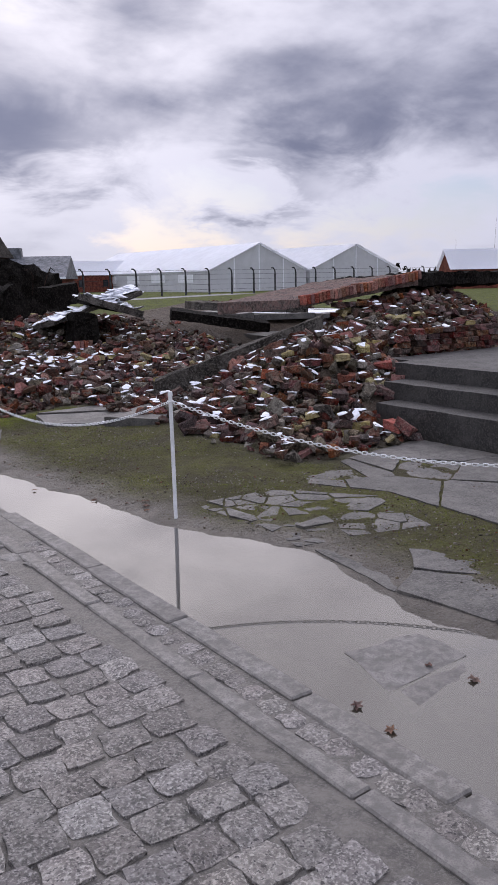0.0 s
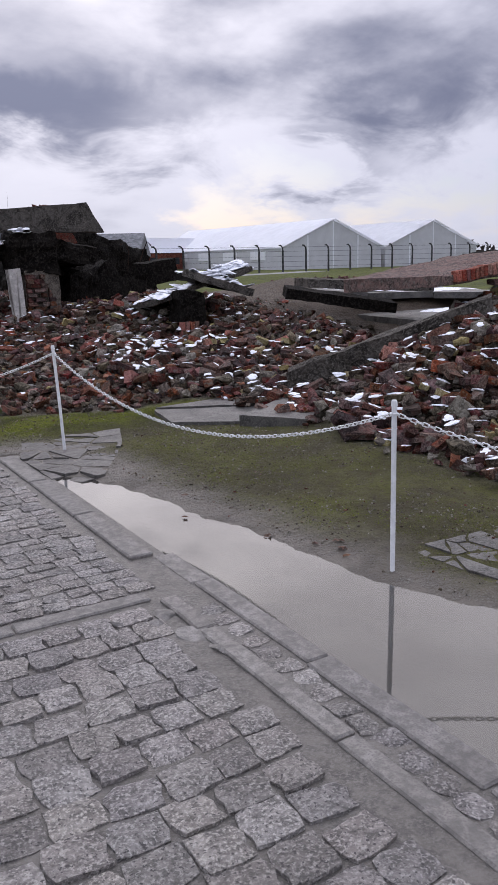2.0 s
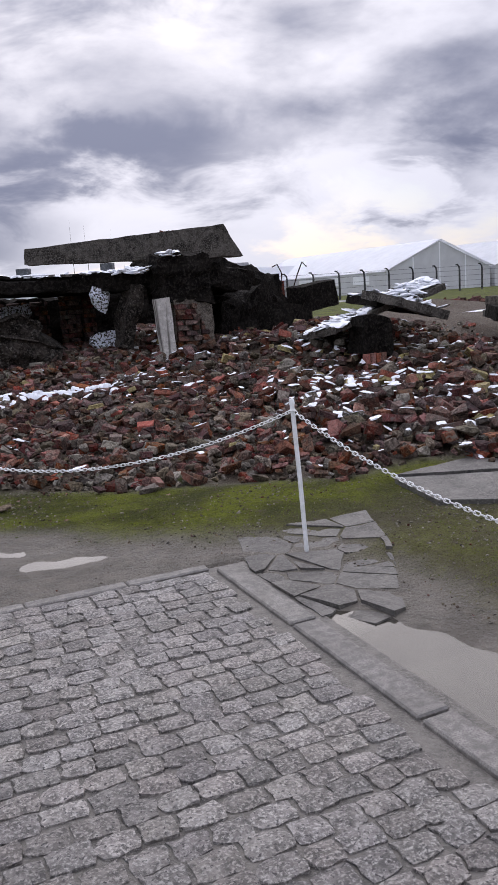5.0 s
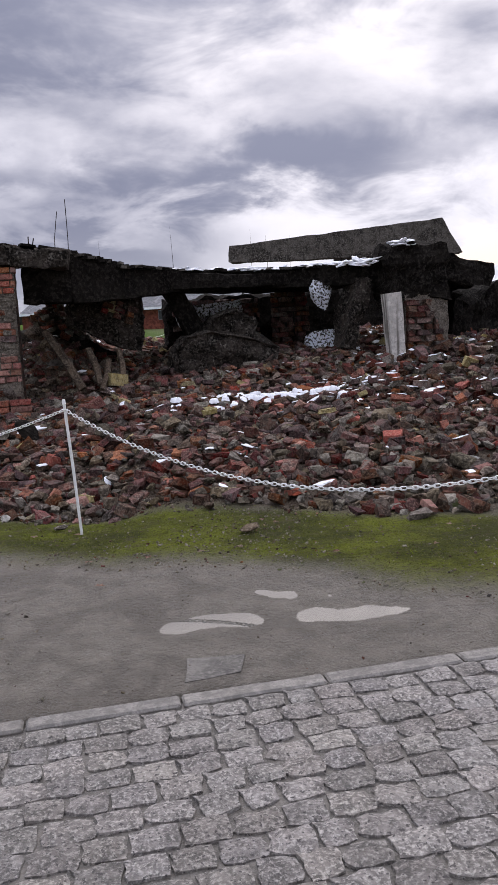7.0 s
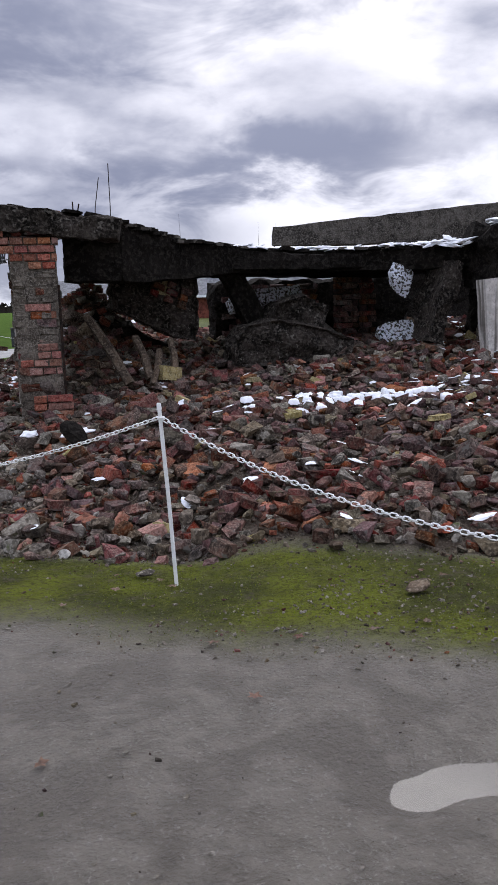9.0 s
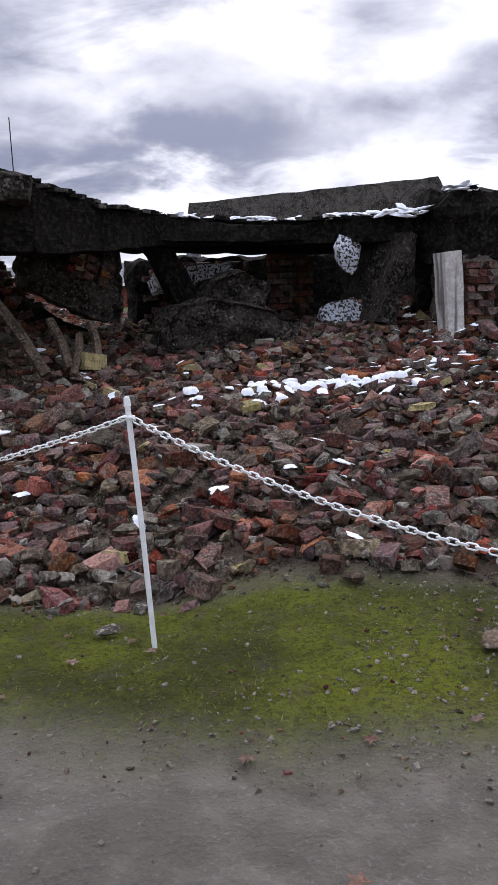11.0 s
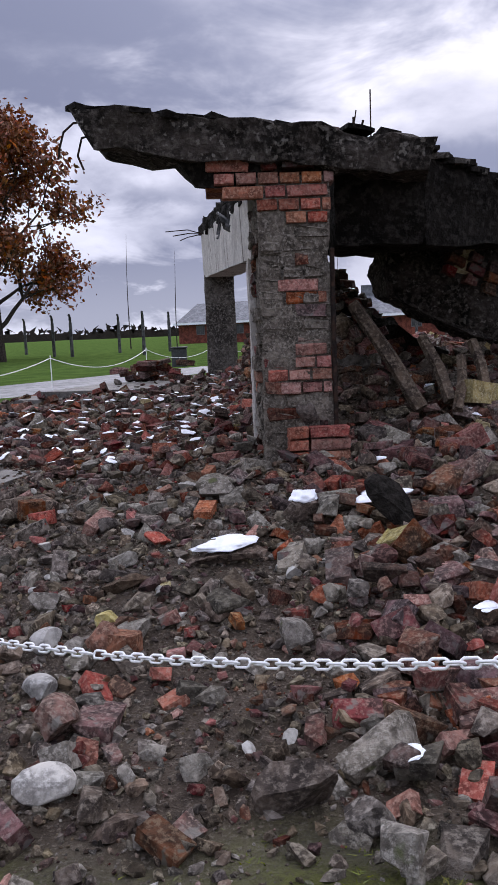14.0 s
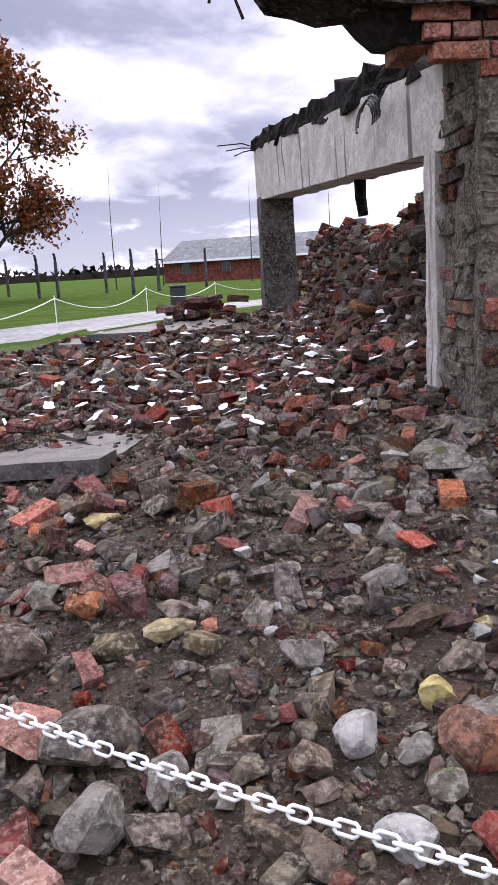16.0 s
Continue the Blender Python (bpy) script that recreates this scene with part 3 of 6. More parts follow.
def chain_post(at, lean_x=0.0, lean_y=0.0, height=0.90, radius=0.0135):
    ob = thing("chain_post", "slim white painted steel post holding a plastic chain", "post", at, "chain posts")
    bm = bmesh.new()
    top = Vector((lean_x, lean_y, height))
    tube(bm, [(0, 0, -0.15), top * 0.5, top], radius, 10)
    p = part("pole", bm, M_CHAIN, ob)
    p.location = (0, 0, 0)
    bm = bmesh.new()
    tube(bm, [top * 0.985, top * 1.012, top * 1.02], radius * 1.3, 10, radius * 0.9)
    c = part("cap", bm, M_CHAIN, ob)
    c.location = (0, 0, 0)
    bm = bmesh.new()
    tube(bm, [top * 0.945 + Vector((0.02 * math.cos(a), 0.02 * math.sin(a), 0)) for a in np.linspace(0, 6.1, 9)], 0.004, 5)
    r = part("chain_ring", bm, M_CHAIN, ob)
    r.location = (0, 0, 0)
    return Vector(at) + top * 0.945


def link_mesh():
    """One oval plastic link, 52 mm long, lying along x."""
    bm = bmesh.new()
    pts = []
    for k in range(10):
        a = math.tau * k / 10
        c, s = math.cos(a), math.sin(a)
        pts.append(Vector((0.0095 * (1 if c > 0 else -1) + 0.0095 * c if abs(c) > 0.05 else 0.0, 0.0095 * s, 0)))
    rings = []
    for k, p in enumerate(pts):
        d = (pts[(k + 1) % 10] - pts[k - 1]).normalized()
        n = Vector((0, 0, 1)).cross(d)
        rings.append([bm.verts.new(p + (n * math.cos(q * math.tau / 5) + Vector((0, 0, 1)) * math.sin(q * math.tau / 5)) * 0.0031) for q in range(5)])
    for u, w in zip(rings, rings[1:] + rings[:1]):
        for q in range(5):
            bm.faces.new((u[q], u[(q + 1) % 5], w[(q + 1) % 5], w[q]))
    me = bpy.data.meshes.new("chain_link")
    bm.to_mesh(me)
    bm.free()
    me.materials.append(M_CHAIN)
    me.polygons.foreach_set("use_smooth", [True] * len(me.polygons))
    return me


LINK = link_mesh()


def hang_chain(a, b, sag):
    ob = thing("chain", "white plastic link chain sagging between two posts", "chain", tuple(a), "barrier chains")
    a, b = Vector(a), Vector(b)
    n = 400
    pts = [a.lerp(b, k / n) - Vector((0, 0, 4 * sag * (k / n) * (1 - k / n))) for k in range(n + 1)]
    run, nxt, count = 0.0, 0.0, 0
    step = 0.0305
    for p, q in zip(pts, pts[1:]):
        run += (q - p).length
        if run >= nxt:
            d = (q - p).normalized()
            turn = d.to_track_quat("X", "Z").to_matrix().to_4x4() @ Matrix.Rotation(radians(35 + (90 if count % 2 else 0)), 4, "X")
            o = new("link", LINK)
            o.parent = ob
            o.matrix_local = Matrix.Translation(q - a) @ turn
            count += 1
            nxt += step
    return ob


POST_A, POST_B, POST_C, POST_D, POST_E = (4.9, 1.4, 0), (2.77, 4.75, -0.02), (2.29, 8.49, -0.01), (-0.19, 11.40, -0.11), (-4.95, 14.85, -0.05)
hook_a = chain_post(POST_A)
hook_b = chain_post(POST_B, -0.01, 0.0)
hook_c = chain_post(POST_C, -0.03, 0.05)
hook_d = chain_post(POST_D, -0.05, 0.01, 0.945, radius=0.0105)
hook_e = chain_post(POST_E, 0.0, 0.0)
hang_chain(hook_a, hook_b, 0.32)
hang_chain(hook_b, hook_c, 0.36)
hang_chain(hook_c, hook_d, 0.40)
hang_chain(hook_d, hook_e, 0.51)

# ---- ruin: the corner pillar with its lintel and roof ----


def brick_data(name, material, size=(0.25, 0.12, 0.065), seed=0, chip=0.006, broken=False):
    """One brick with knocked edges; broken ones have a slanting end."""
    r = random.Random(seed)
    bm = bmesh.new()
    box(bm, -size[0] / 2, size[0] / 2, -size[1] / 2, size[1] / 2, -size[2] / 2, size[2] / 2)
    if broken:
        for v in bm.verts:
            if v.co.x > 0:
                v.co.x -= r.uniform(0.0, 0.45) * size[0]
    bmesh.ops.bevel(bm, geom=list(bm.edges), offset=min(size) * 0.10, segments=1, affect="EDGES")
    for v in bm.verts:
        v.co += Vector((r.uniform(-1, 1), r.uniform(-1, 1), r.uniform(-1, 1))) * chip
    bmesh.ops.triangulate(bm, faces=[f for f in bm.faces if len(f.verts) > 4])
    me = bpy.data.meshes.new(name)
    bm.to_mesh(me)
    bm.free()
    me.materials.append(material)
    return me


def stone_data(name, material, seed, flat=0.6):
    """A broken stone about 1 m across: a cut and dented ball with flat facets."""
    r = random.Random(seed)
    bm = bmesh.new()
    bmesh.ops.create_icosphere(bm, subdivisions=2, radius=0.5)
    planes = [(Vector((r.uniform(-1, 1), r.uniform(-1, 1), r.uniform(-1, 1))).normalized(), r.uniform(0.15, 0.36)) for _ in range(12)]
    for v in bm.verts:
        for n, d in planes:
            over = v.co.dot(n) - d
            if over > 0:
                v.co -= n * over
        v.co += noise.noise_vector(v.co * 3 + Vector((seed, 0, 0))) * 0.03
        v.co.z *= flat
    bmesh.ops.dissolve_degenerate(bm, dist=0.02, edges=list(bm.edges))
    bmesh.ops.triangulate(bm, faces=list(bm.faces))
    me = bpy.data.meshes.new(name)
    bm.to_mesh(me)
    bm.free()
    me.materials.append(material)
    return me


def snow_data(name, seed, flat=0.35, material=None):
    """A melting lump of snow about 1 m across, rounded, with an uneven rim and a flat foot."""
    bm = bmesh.new()
    bmesh.ops.create_icosphere(bm, subdivisions=3, radius=0.5)
    off = Vector((seed * 2.3, seed * 0.7, 0))
    for v in bm.verts:
        v.co *= 1 + 0.55 * noise.noise(v.co * 2.6 + off) + 0.25 * noise.noise(v.co * 6 + off)
        v.co.z = max(v.co.z, -0.12) * flat
    me = bpy.data.meshes.new(name)
    bm.to_mesh(me)
    bm.free()
    me.materials.append(material or M_SNOW)
    me.polygons.foreach_set("use_smooth", [True] * len(me.polygons))
    return me


BRICKS = [brick_data("brick", M_BRICK, seed=s) for s in range(4)]
BATS = [brick_data("brick", M_BRICK_OLD, seed=20 + s, chip=0.013, broken=s > 2) for s in range(8)]
PALE = [brick_data("brick", M_BRICK_PALE, seed=40 + s, chip=0.012, broken=True) for s in range(4)]
STONES = [stone_data("stone", M_STONE, s, 0.55 + 0.05 * (s % 4)) for s in range(9)]
COBBLES = [stone_data("cobble", M_STONE_PALE, 60 + s, 0.6) for s in range(4)]


def lay(name, data, parent, at, turn=(0, 0, 0), size=(1, 1, 1)):
    o = new(name, data)
    o.parent = parent
    o.matrix_local = Matrix.Translation(-parent.location) @ Matrix.LocRotScale(Vector(at), Euler([radians(a) for a in turn]), Vector(size))
    return o


r = random.Random(11)
pillar = thing("brick_pillar", "ruined brick corner pillar, half stripped to mortar", "pillar", (-0.9, 15.8, 0.2))
part("core", slab_box(-1.125, -0.70, 15.60, 16.10, 0.1, 1.98, 0.022, 3, None, 6.0), M_MORTAR, pillar, "grey mortar core")
bm = bmesh.new()
box(bm, -0.70, -0.675, 15.56, 15.60, 0.38, 1.56, None, 0.003)
part("angle_iron", bm, M_RUST, pillar, "dark rusted angle iron")


def course(parent, x0, x1, y, z, lengths, skip=(), data=BRICKS, proud=0.0):
    x, k = x0, 0
    while x < x1 - 0.03:
        n = min(lengths[k % len(lengths)], x1 - x)
        if k not in skip:
            lay("brick", r.choice(data), parent, (x + n / 2, y - proud + r.uniform(-0.006, 0.006), z), (r.uniform(-1, 1), r.uniform(-1, 1), r.uniform(-1.5, 1.5)), ((n - 0.012) / 0.25, 1, 1))
        x += n
        k += 1


for i, (x0, x1, z, ls, sk) in enumerate((
        (-1.42, -1.15, 2.055, (0.26,), ()), (-1.38, -0.66, 1.975, (0.13,), ()), (-1.33, -0.70, 1.898, (0.25, 0.13), ()),
        (-1.13, -0.68, 1.822, (0.13,), ()), (-0.96, -0.70, 1.746, (0.13,), ()), (-1.02, -0.70, 1.35, (0.25, 0.13), (1,)), (-0.98, -0.72, 1.275, (0.2,), ()),
        (-0.93, -0.70, 0.965, (0.2,), ()), (-0.93, -0.70, 0.888, (0.13,), ()), (-1.10, -0.70, 0.812, (0.13, 0.14), ()), (-1.02, -0.70, 0.735, (0.13,), ()))):
    course(pillar, x0, x1, 15.645, z, ls, sk, BRICKS, 0.01)
for z in (0.47, 0.395, 0.32):
    course(pillar, -1.0, -0.62, 15.50, z, (0.13, 0.25), (), BRICKS)
for z, x0 in ((2.06, -1.1), (2.13, -1.1), (2.21, -0.8)):
    course(pillar, x0, -0.62, 15.63, z, (0.13, 0.25), (), BATS)
for yy in (15.75, 15.88, 16.0):
    lay("brick", BRICKS[0], pillar, (-1.36, yy, 1.975), (0, 0, 0), (0.5, 1, 1))
LUMPS = [brick_data("brick", M_MORTAR, seed=80 + q, chip=0.014) for q in range(4)]
z = 0.50
while z < 1.72:      # courses that keep their mortar skin
    x = -1.12
    while x < -0.74:
        n = r.choice((0.13, 0.2, 0.25))
        n = min(n, -0.70 - x)
        if r.random() < 0.72:
            lay("brick", r.choice(LUMPS if r.random() < 0.75 else BATS), pillar, (x + n / 2, 15.655 + r.uniform(-0.016, 0.012), z), (r.uniform(-3, 3), r.uniform(-2, 2), r.uniform(-3, 3)), ((n - 0.014) / 0.25, 1, 1))
        x += n
    z += 0.077
z = 0.42
while z < 1.85:      # the side towards the lintel
    y = 15.66
    while y < 16.08:
        n = min(r.choice((0.13, 0.2, 0.25)), 16.12 - y)
        if n > 0.05 and r.random() < 0.75:
            lay("brick", r.choice(LUMPS if r.random() < 0.6 else BRICKS if 0.7 < z < 1.1 else BATS), pillar, (-1.085 + r.uniform(-0.014, 0.014), y + n / 2, z), (r.uniform(-3, 3), r.uniform(-2, 2), 90 + r.uniform(-3, 3)), ((n - 0.014) / 0.25, 1, 1))
        y += n
    z += 0.077
lay("patch", STONES[1], pillar, (-0.86, 15.60, 0.60), (80, 0, 20), (0.34, 0.26, 0.24))

roof = thing("roof_slab", "broken concrete roof slab jutting out over the pillar", "roof slab", (-1.1, 15.9, 2.1))
V = Vector
# the slab's dark colour includes the shade on its under-lit front
part("slab", rough_slab([V((-2.05, 15.53, 2.15)), V((-0.1, 15.53, 1.96)), V((-0.05, 16.0, 1.98)), V((-2.0, 16.0, 2.18))],
                        [V((-2.19, 15.52, 2.40)), V((-0.07, 15.52, 2.16)), V((-0.02, 16.0, 2.2)), V((-2.1, 16.0, 2.38))], 0.05, 5, 2, 9.0), M_CONC_COARSE, roof, "mossy broken concrete, coloured dark for its under-lit front")
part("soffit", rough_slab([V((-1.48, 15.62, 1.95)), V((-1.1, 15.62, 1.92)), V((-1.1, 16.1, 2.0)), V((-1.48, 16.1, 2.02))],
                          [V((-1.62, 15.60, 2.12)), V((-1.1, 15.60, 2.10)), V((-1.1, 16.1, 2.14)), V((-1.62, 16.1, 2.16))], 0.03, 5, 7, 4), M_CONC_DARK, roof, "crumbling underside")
for k, pts in enumerate(([(-2.0, 15.6, 2.33), (-2.17, 15.6, 2.32), (-2.23, 15.6, 2.27), (-2.26, 15.6, 2.18), (-2.27, 15.6, 2.12)], [(-2.0, 15.62, 2.27), (-2.13, 15.62, 2.24), (-2.16, 15.62, 2.14), (-2.13, 15.62, 2.06)], [(-0.5, 15.8, 2.2), (-0.5, 15.8, 2.36)], [(-0.47, 15.8, 2.2), (-0.44, 15.8, 2.34)])):
    bm = bmesh.new()
    tube(bm, pts, 0.007, 5)
    part("reinforcing_bar", bm, M_RUST, roof, "bent rusted steel bar")

lintel = thing("concrete_lintel", "pale streaked concrete lintel on two columns", "lintel", (-1.3, 19.0, 1.5))
part("beam", rough_slab([V((-1.15, 16.0, 1.55)), V((-0.85, 16.0, 1.55)), V((-1.05, 22.6, 1.88)), V((-1.45, 22.6, 1.88))],
                        [V((-1.16, 16.0, 1.95)), V((-0.85, 16.0, 1.95)), V((-1.05, 22.6, 2.50)), V((-1.47, 22.6, 2.50))], 0.012, 5, 4, 4), M_CONC_PALE, lintel, "pale streaked concrete beam")
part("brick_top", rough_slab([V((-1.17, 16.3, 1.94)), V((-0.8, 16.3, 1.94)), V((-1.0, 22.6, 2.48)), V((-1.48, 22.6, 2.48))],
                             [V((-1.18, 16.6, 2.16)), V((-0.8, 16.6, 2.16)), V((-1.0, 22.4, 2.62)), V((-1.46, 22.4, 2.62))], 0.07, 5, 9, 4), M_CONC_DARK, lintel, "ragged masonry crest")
part("column", slab_box(-1.45, -1.03, 22.3, 22.72, 0.2, 1.90, 0.012, 6), M_CONC, lintel, "square grey column")
part("column", slab_box(-1.16, -0.98, 16.12, 16.3, 0.2, 1.56, 0.012, 8), M_CONC_PALE, lintel, "pale column at the pillar")
bm = bmesh.new()
tube(bm, [(-1.0, 18.6, 1.72), (-1.0, 18.6, 1.55), (-0.98, 18.6, 1.40)], 0.05, 6, 0.04)
part("hanging_lump", bm, M_CONC_DARK, lintel, "dark lump hanging from a bar")
for k in range(4):
    bm = bmesh.new()
    c = V((-1.24, 16.75 + 0.12 * k, 1.93))
    tube(bm, [c + V((-0.02 * a, 0.10 * math.sin(a * 1.3 + k), 0.07 * math.cos(a * 1.3 + k) - 0.01 * a)) for a in np.linspace(0, 5, 14)], 0.008, 5)
    part("cable", bm, M_DARK, lintel, "tangled black cable")
for k in range(3):
    bm = bmesh.new()
    tube(bm, [(-1.45, 22.2, 2.45), (-1.65, 22.1, 2.5 - 0.05 * k), (-1.95 + 0.1 * k, 22.0, 2.47 - 0.06 * k)], 0.008, 4)
    part("reinforcing_bar", bm, M_RUST, lintel)

# sagging roof beam between the pillar and the inner column
beam = thing("roof_beam", "sagging dark concrete roof beam, ragged along its top", "beam", (1.5, 16.5, 1.8))
line = [V((-0.62, 15.85, 2.22)), V((-0.05, 15.85, 2.16)), V((0.6, 16.2, 2.0)), V((1.5, 16.75, 1.93)), V((2.6, 16.95, 1.92)), V((4.2, 15.95, 1.92))]
for k, (a, b) in enumerate(zip(line, line[1:])):
    h = (0.62, 0.58, 0.38, 0.26, 0.24)[k]
    h2 = (0.58, 0.38, 0.26, 0.24, 0.26)[k]
    side = V((0, 0.42, 0))
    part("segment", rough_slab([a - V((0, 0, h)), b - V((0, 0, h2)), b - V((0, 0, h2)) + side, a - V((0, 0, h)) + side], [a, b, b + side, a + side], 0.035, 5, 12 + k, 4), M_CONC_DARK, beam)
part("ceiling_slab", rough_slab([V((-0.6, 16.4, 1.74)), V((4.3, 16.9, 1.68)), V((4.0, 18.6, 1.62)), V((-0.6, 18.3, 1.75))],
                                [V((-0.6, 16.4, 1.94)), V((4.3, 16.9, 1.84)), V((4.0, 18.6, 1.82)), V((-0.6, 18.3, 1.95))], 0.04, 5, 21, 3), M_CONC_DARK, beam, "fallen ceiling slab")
for k in range(90):      # torn layers of roofing along the top
    q = (k + r.random()) / 90 * (len(line) - 1)
    i = min(int(q), len(line) - 2)
    p = line[i].lerp(line[i + 1], q - i)
    w, d = r.uniform(0.03, 0.09), r.uniform(0.05, 0.12)
    m = Matrix.Translation(p + V((0, 0.12 + r.uniform(-0.1, 0.05), r.uniform(-0.01, 0.025)))) @ Euler((r.gauss(0, 0.06), r.gauss(0.05, 0.06), r.gauss(0, 0.5))).to_matrix().to_4x4()
    part("roofing_scrap", slab_box(-w, w, -d, d, -0.016, 0.016, 0.014, 180 + k, m, 9), M_CONC_DARK if k % 3 else M_CONC, beam)
for k in range(18):
    x = r.uniform(-2.1, -0.2)
    m = Matrix.Translation((x, 15.62 + r.uniform(-0.06, 0.1), 2.39 - 0.108 * (x + 2.15) + r.uniform(0, 0.03))) @ Euler((r.gauss(0, 0.08), 0.11 + r.gauss(0, 0.05), r.gauss(0, 0.5))).to_matrix().to_4x4()
    part("roofing_scrap", slab_box(-r.uniform(0.04, 0.12), r.uniform(0.04, 0.12), -0.07, 0.07, -0.014, 0.014, 0.012, 220 + k, m, 9), M_CONC_DARK, roof)
for k, x in enumerate((-0.20, -0.02)):      # two thin rods standing up from the back of the roof
    bm = bmesh.new()
    tube(bm, [(x - 0.02, 17.6, 1.85), (x, 17.6, 2.5), (x + 0.06 * (1 - k), 17.6, 2.86 + 0.16 * k)], 0.007, 4)
    part("reinforcing_bar", bm, M_RUST, beam)

long_beam = thing("fallen_beam", "long grey concrete beam lying across the ruin", "beam", (4.1, 19, 2.3))
part("body", rough_slab([V((3.24, 22.5, 2.38)), V((7.65, 20.87, 2.30)), V((7.85, 21.42, 2.30)), V((3.44, 23.0, 2.38))],
                        [V((3.29, 22.5, 2.71)), V((7.28, 21.0, 2.99)), V((7.48, 21.55, 2.99)), V((3.49, 23.0, 2.70))], 0.02, 5, 31, 3), M_CONC, long_beam)

far_ruin = thing("ruined_gable", "dark sloping heap of a fallen gable", "ruin", (7.5, 24.5, 0.8))
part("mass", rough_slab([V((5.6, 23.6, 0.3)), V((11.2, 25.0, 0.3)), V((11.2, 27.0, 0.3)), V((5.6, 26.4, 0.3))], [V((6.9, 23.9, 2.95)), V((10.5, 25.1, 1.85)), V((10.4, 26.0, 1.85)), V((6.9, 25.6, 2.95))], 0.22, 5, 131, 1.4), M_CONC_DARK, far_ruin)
part("brick_corner", rough_slab([V((6.9, 23.5, 2.1)), V((7.9, 23.6, 2.1)), V((7.9, 24.3, 2.1)), V((6.9, 24.3, 2.1))], [V((7.0, 23.6, 3.12)), V((7.6, 23.7, 3.05)), V((7.6, 24.3, 3.05)), V((7.0, 24.3, 3.12))], 0.10, 5, 132, 3), M_BRICK_OLD, far_ruin, "broken red brick corner")

pier = thing("broken_pier", "broken brick and concrete pier under fallen beams", "pier", (4.3, 15.9, 0.5))
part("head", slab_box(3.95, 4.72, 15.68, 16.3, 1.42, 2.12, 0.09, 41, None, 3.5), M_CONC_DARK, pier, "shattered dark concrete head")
part("column", rough_slab([V((3.92, 15.6, 0.55)), V((4.10, 15.6, 0.55)), V((4.10, 15.8, 0.55)), V((3.92, 15.8, 0.55))], [V((3.84, 15.6, 1.50)), V((4.04, 15.6, 1.52)), V((4.04, 15.8, 1.5)), V((3.84, 15.8, 1.5))], 0.01, 4, 42), M_CONC_PALE, pier, "pale square column")
part("core", slab_box(4.14, 4.74, 15.72, 16.3, 0.4, 1.48, 0.03, 43, None, 5), M_MORTAR, pier, "mortar core")
for k in range(12):
    course(pier, 4.13 + 0.02 * r.random(), 4.86 - 0.035 * k, 15.70, 0.52 + 0.077 * k, (0.25, 0.13) if k % 2 else (0.13, 0.25), (), BATS, 0.01)
east_roof = thing("collapsed_roof", "collapsed dark roof slab resting on rubble", "roof slab", (5.1, 16.2, 1.7))
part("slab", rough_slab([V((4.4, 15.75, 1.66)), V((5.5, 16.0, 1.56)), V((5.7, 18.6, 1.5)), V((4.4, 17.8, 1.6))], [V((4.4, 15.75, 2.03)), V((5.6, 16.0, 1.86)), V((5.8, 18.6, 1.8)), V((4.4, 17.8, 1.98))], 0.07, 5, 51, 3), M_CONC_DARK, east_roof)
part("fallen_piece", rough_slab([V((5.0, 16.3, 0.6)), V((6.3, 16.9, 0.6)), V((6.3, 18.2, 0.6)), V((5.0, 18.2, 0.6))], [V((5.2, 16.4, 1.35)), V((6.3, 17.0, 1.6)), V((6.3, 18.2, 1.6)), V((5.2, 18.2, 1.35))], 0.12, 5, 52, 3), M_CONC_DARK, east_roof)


FLAKES = [snow_data("snow", 700 + q, 0.5) for q in range(6)]


def boulder(name, label, box6, turn, seed, material, amount=0.09, category="concrete block"):
    x0, x1, y0, y1, z0, z1 = box6
    c = V(((x0 + x1) / 2, (y0 + y1) / 2, (z0 + z1) / 2))
    m = Matrix.Translation(c) @ Euler([radians(a) for a in turn]).to_matrix().to_4x4() @ Matrix.Translation(-c)
    ob = part(name, slab_box(x0, x1, y0, y1, z0, z1, amount, seed, m, 2.6), material)
    return tagged(ob, label, category)


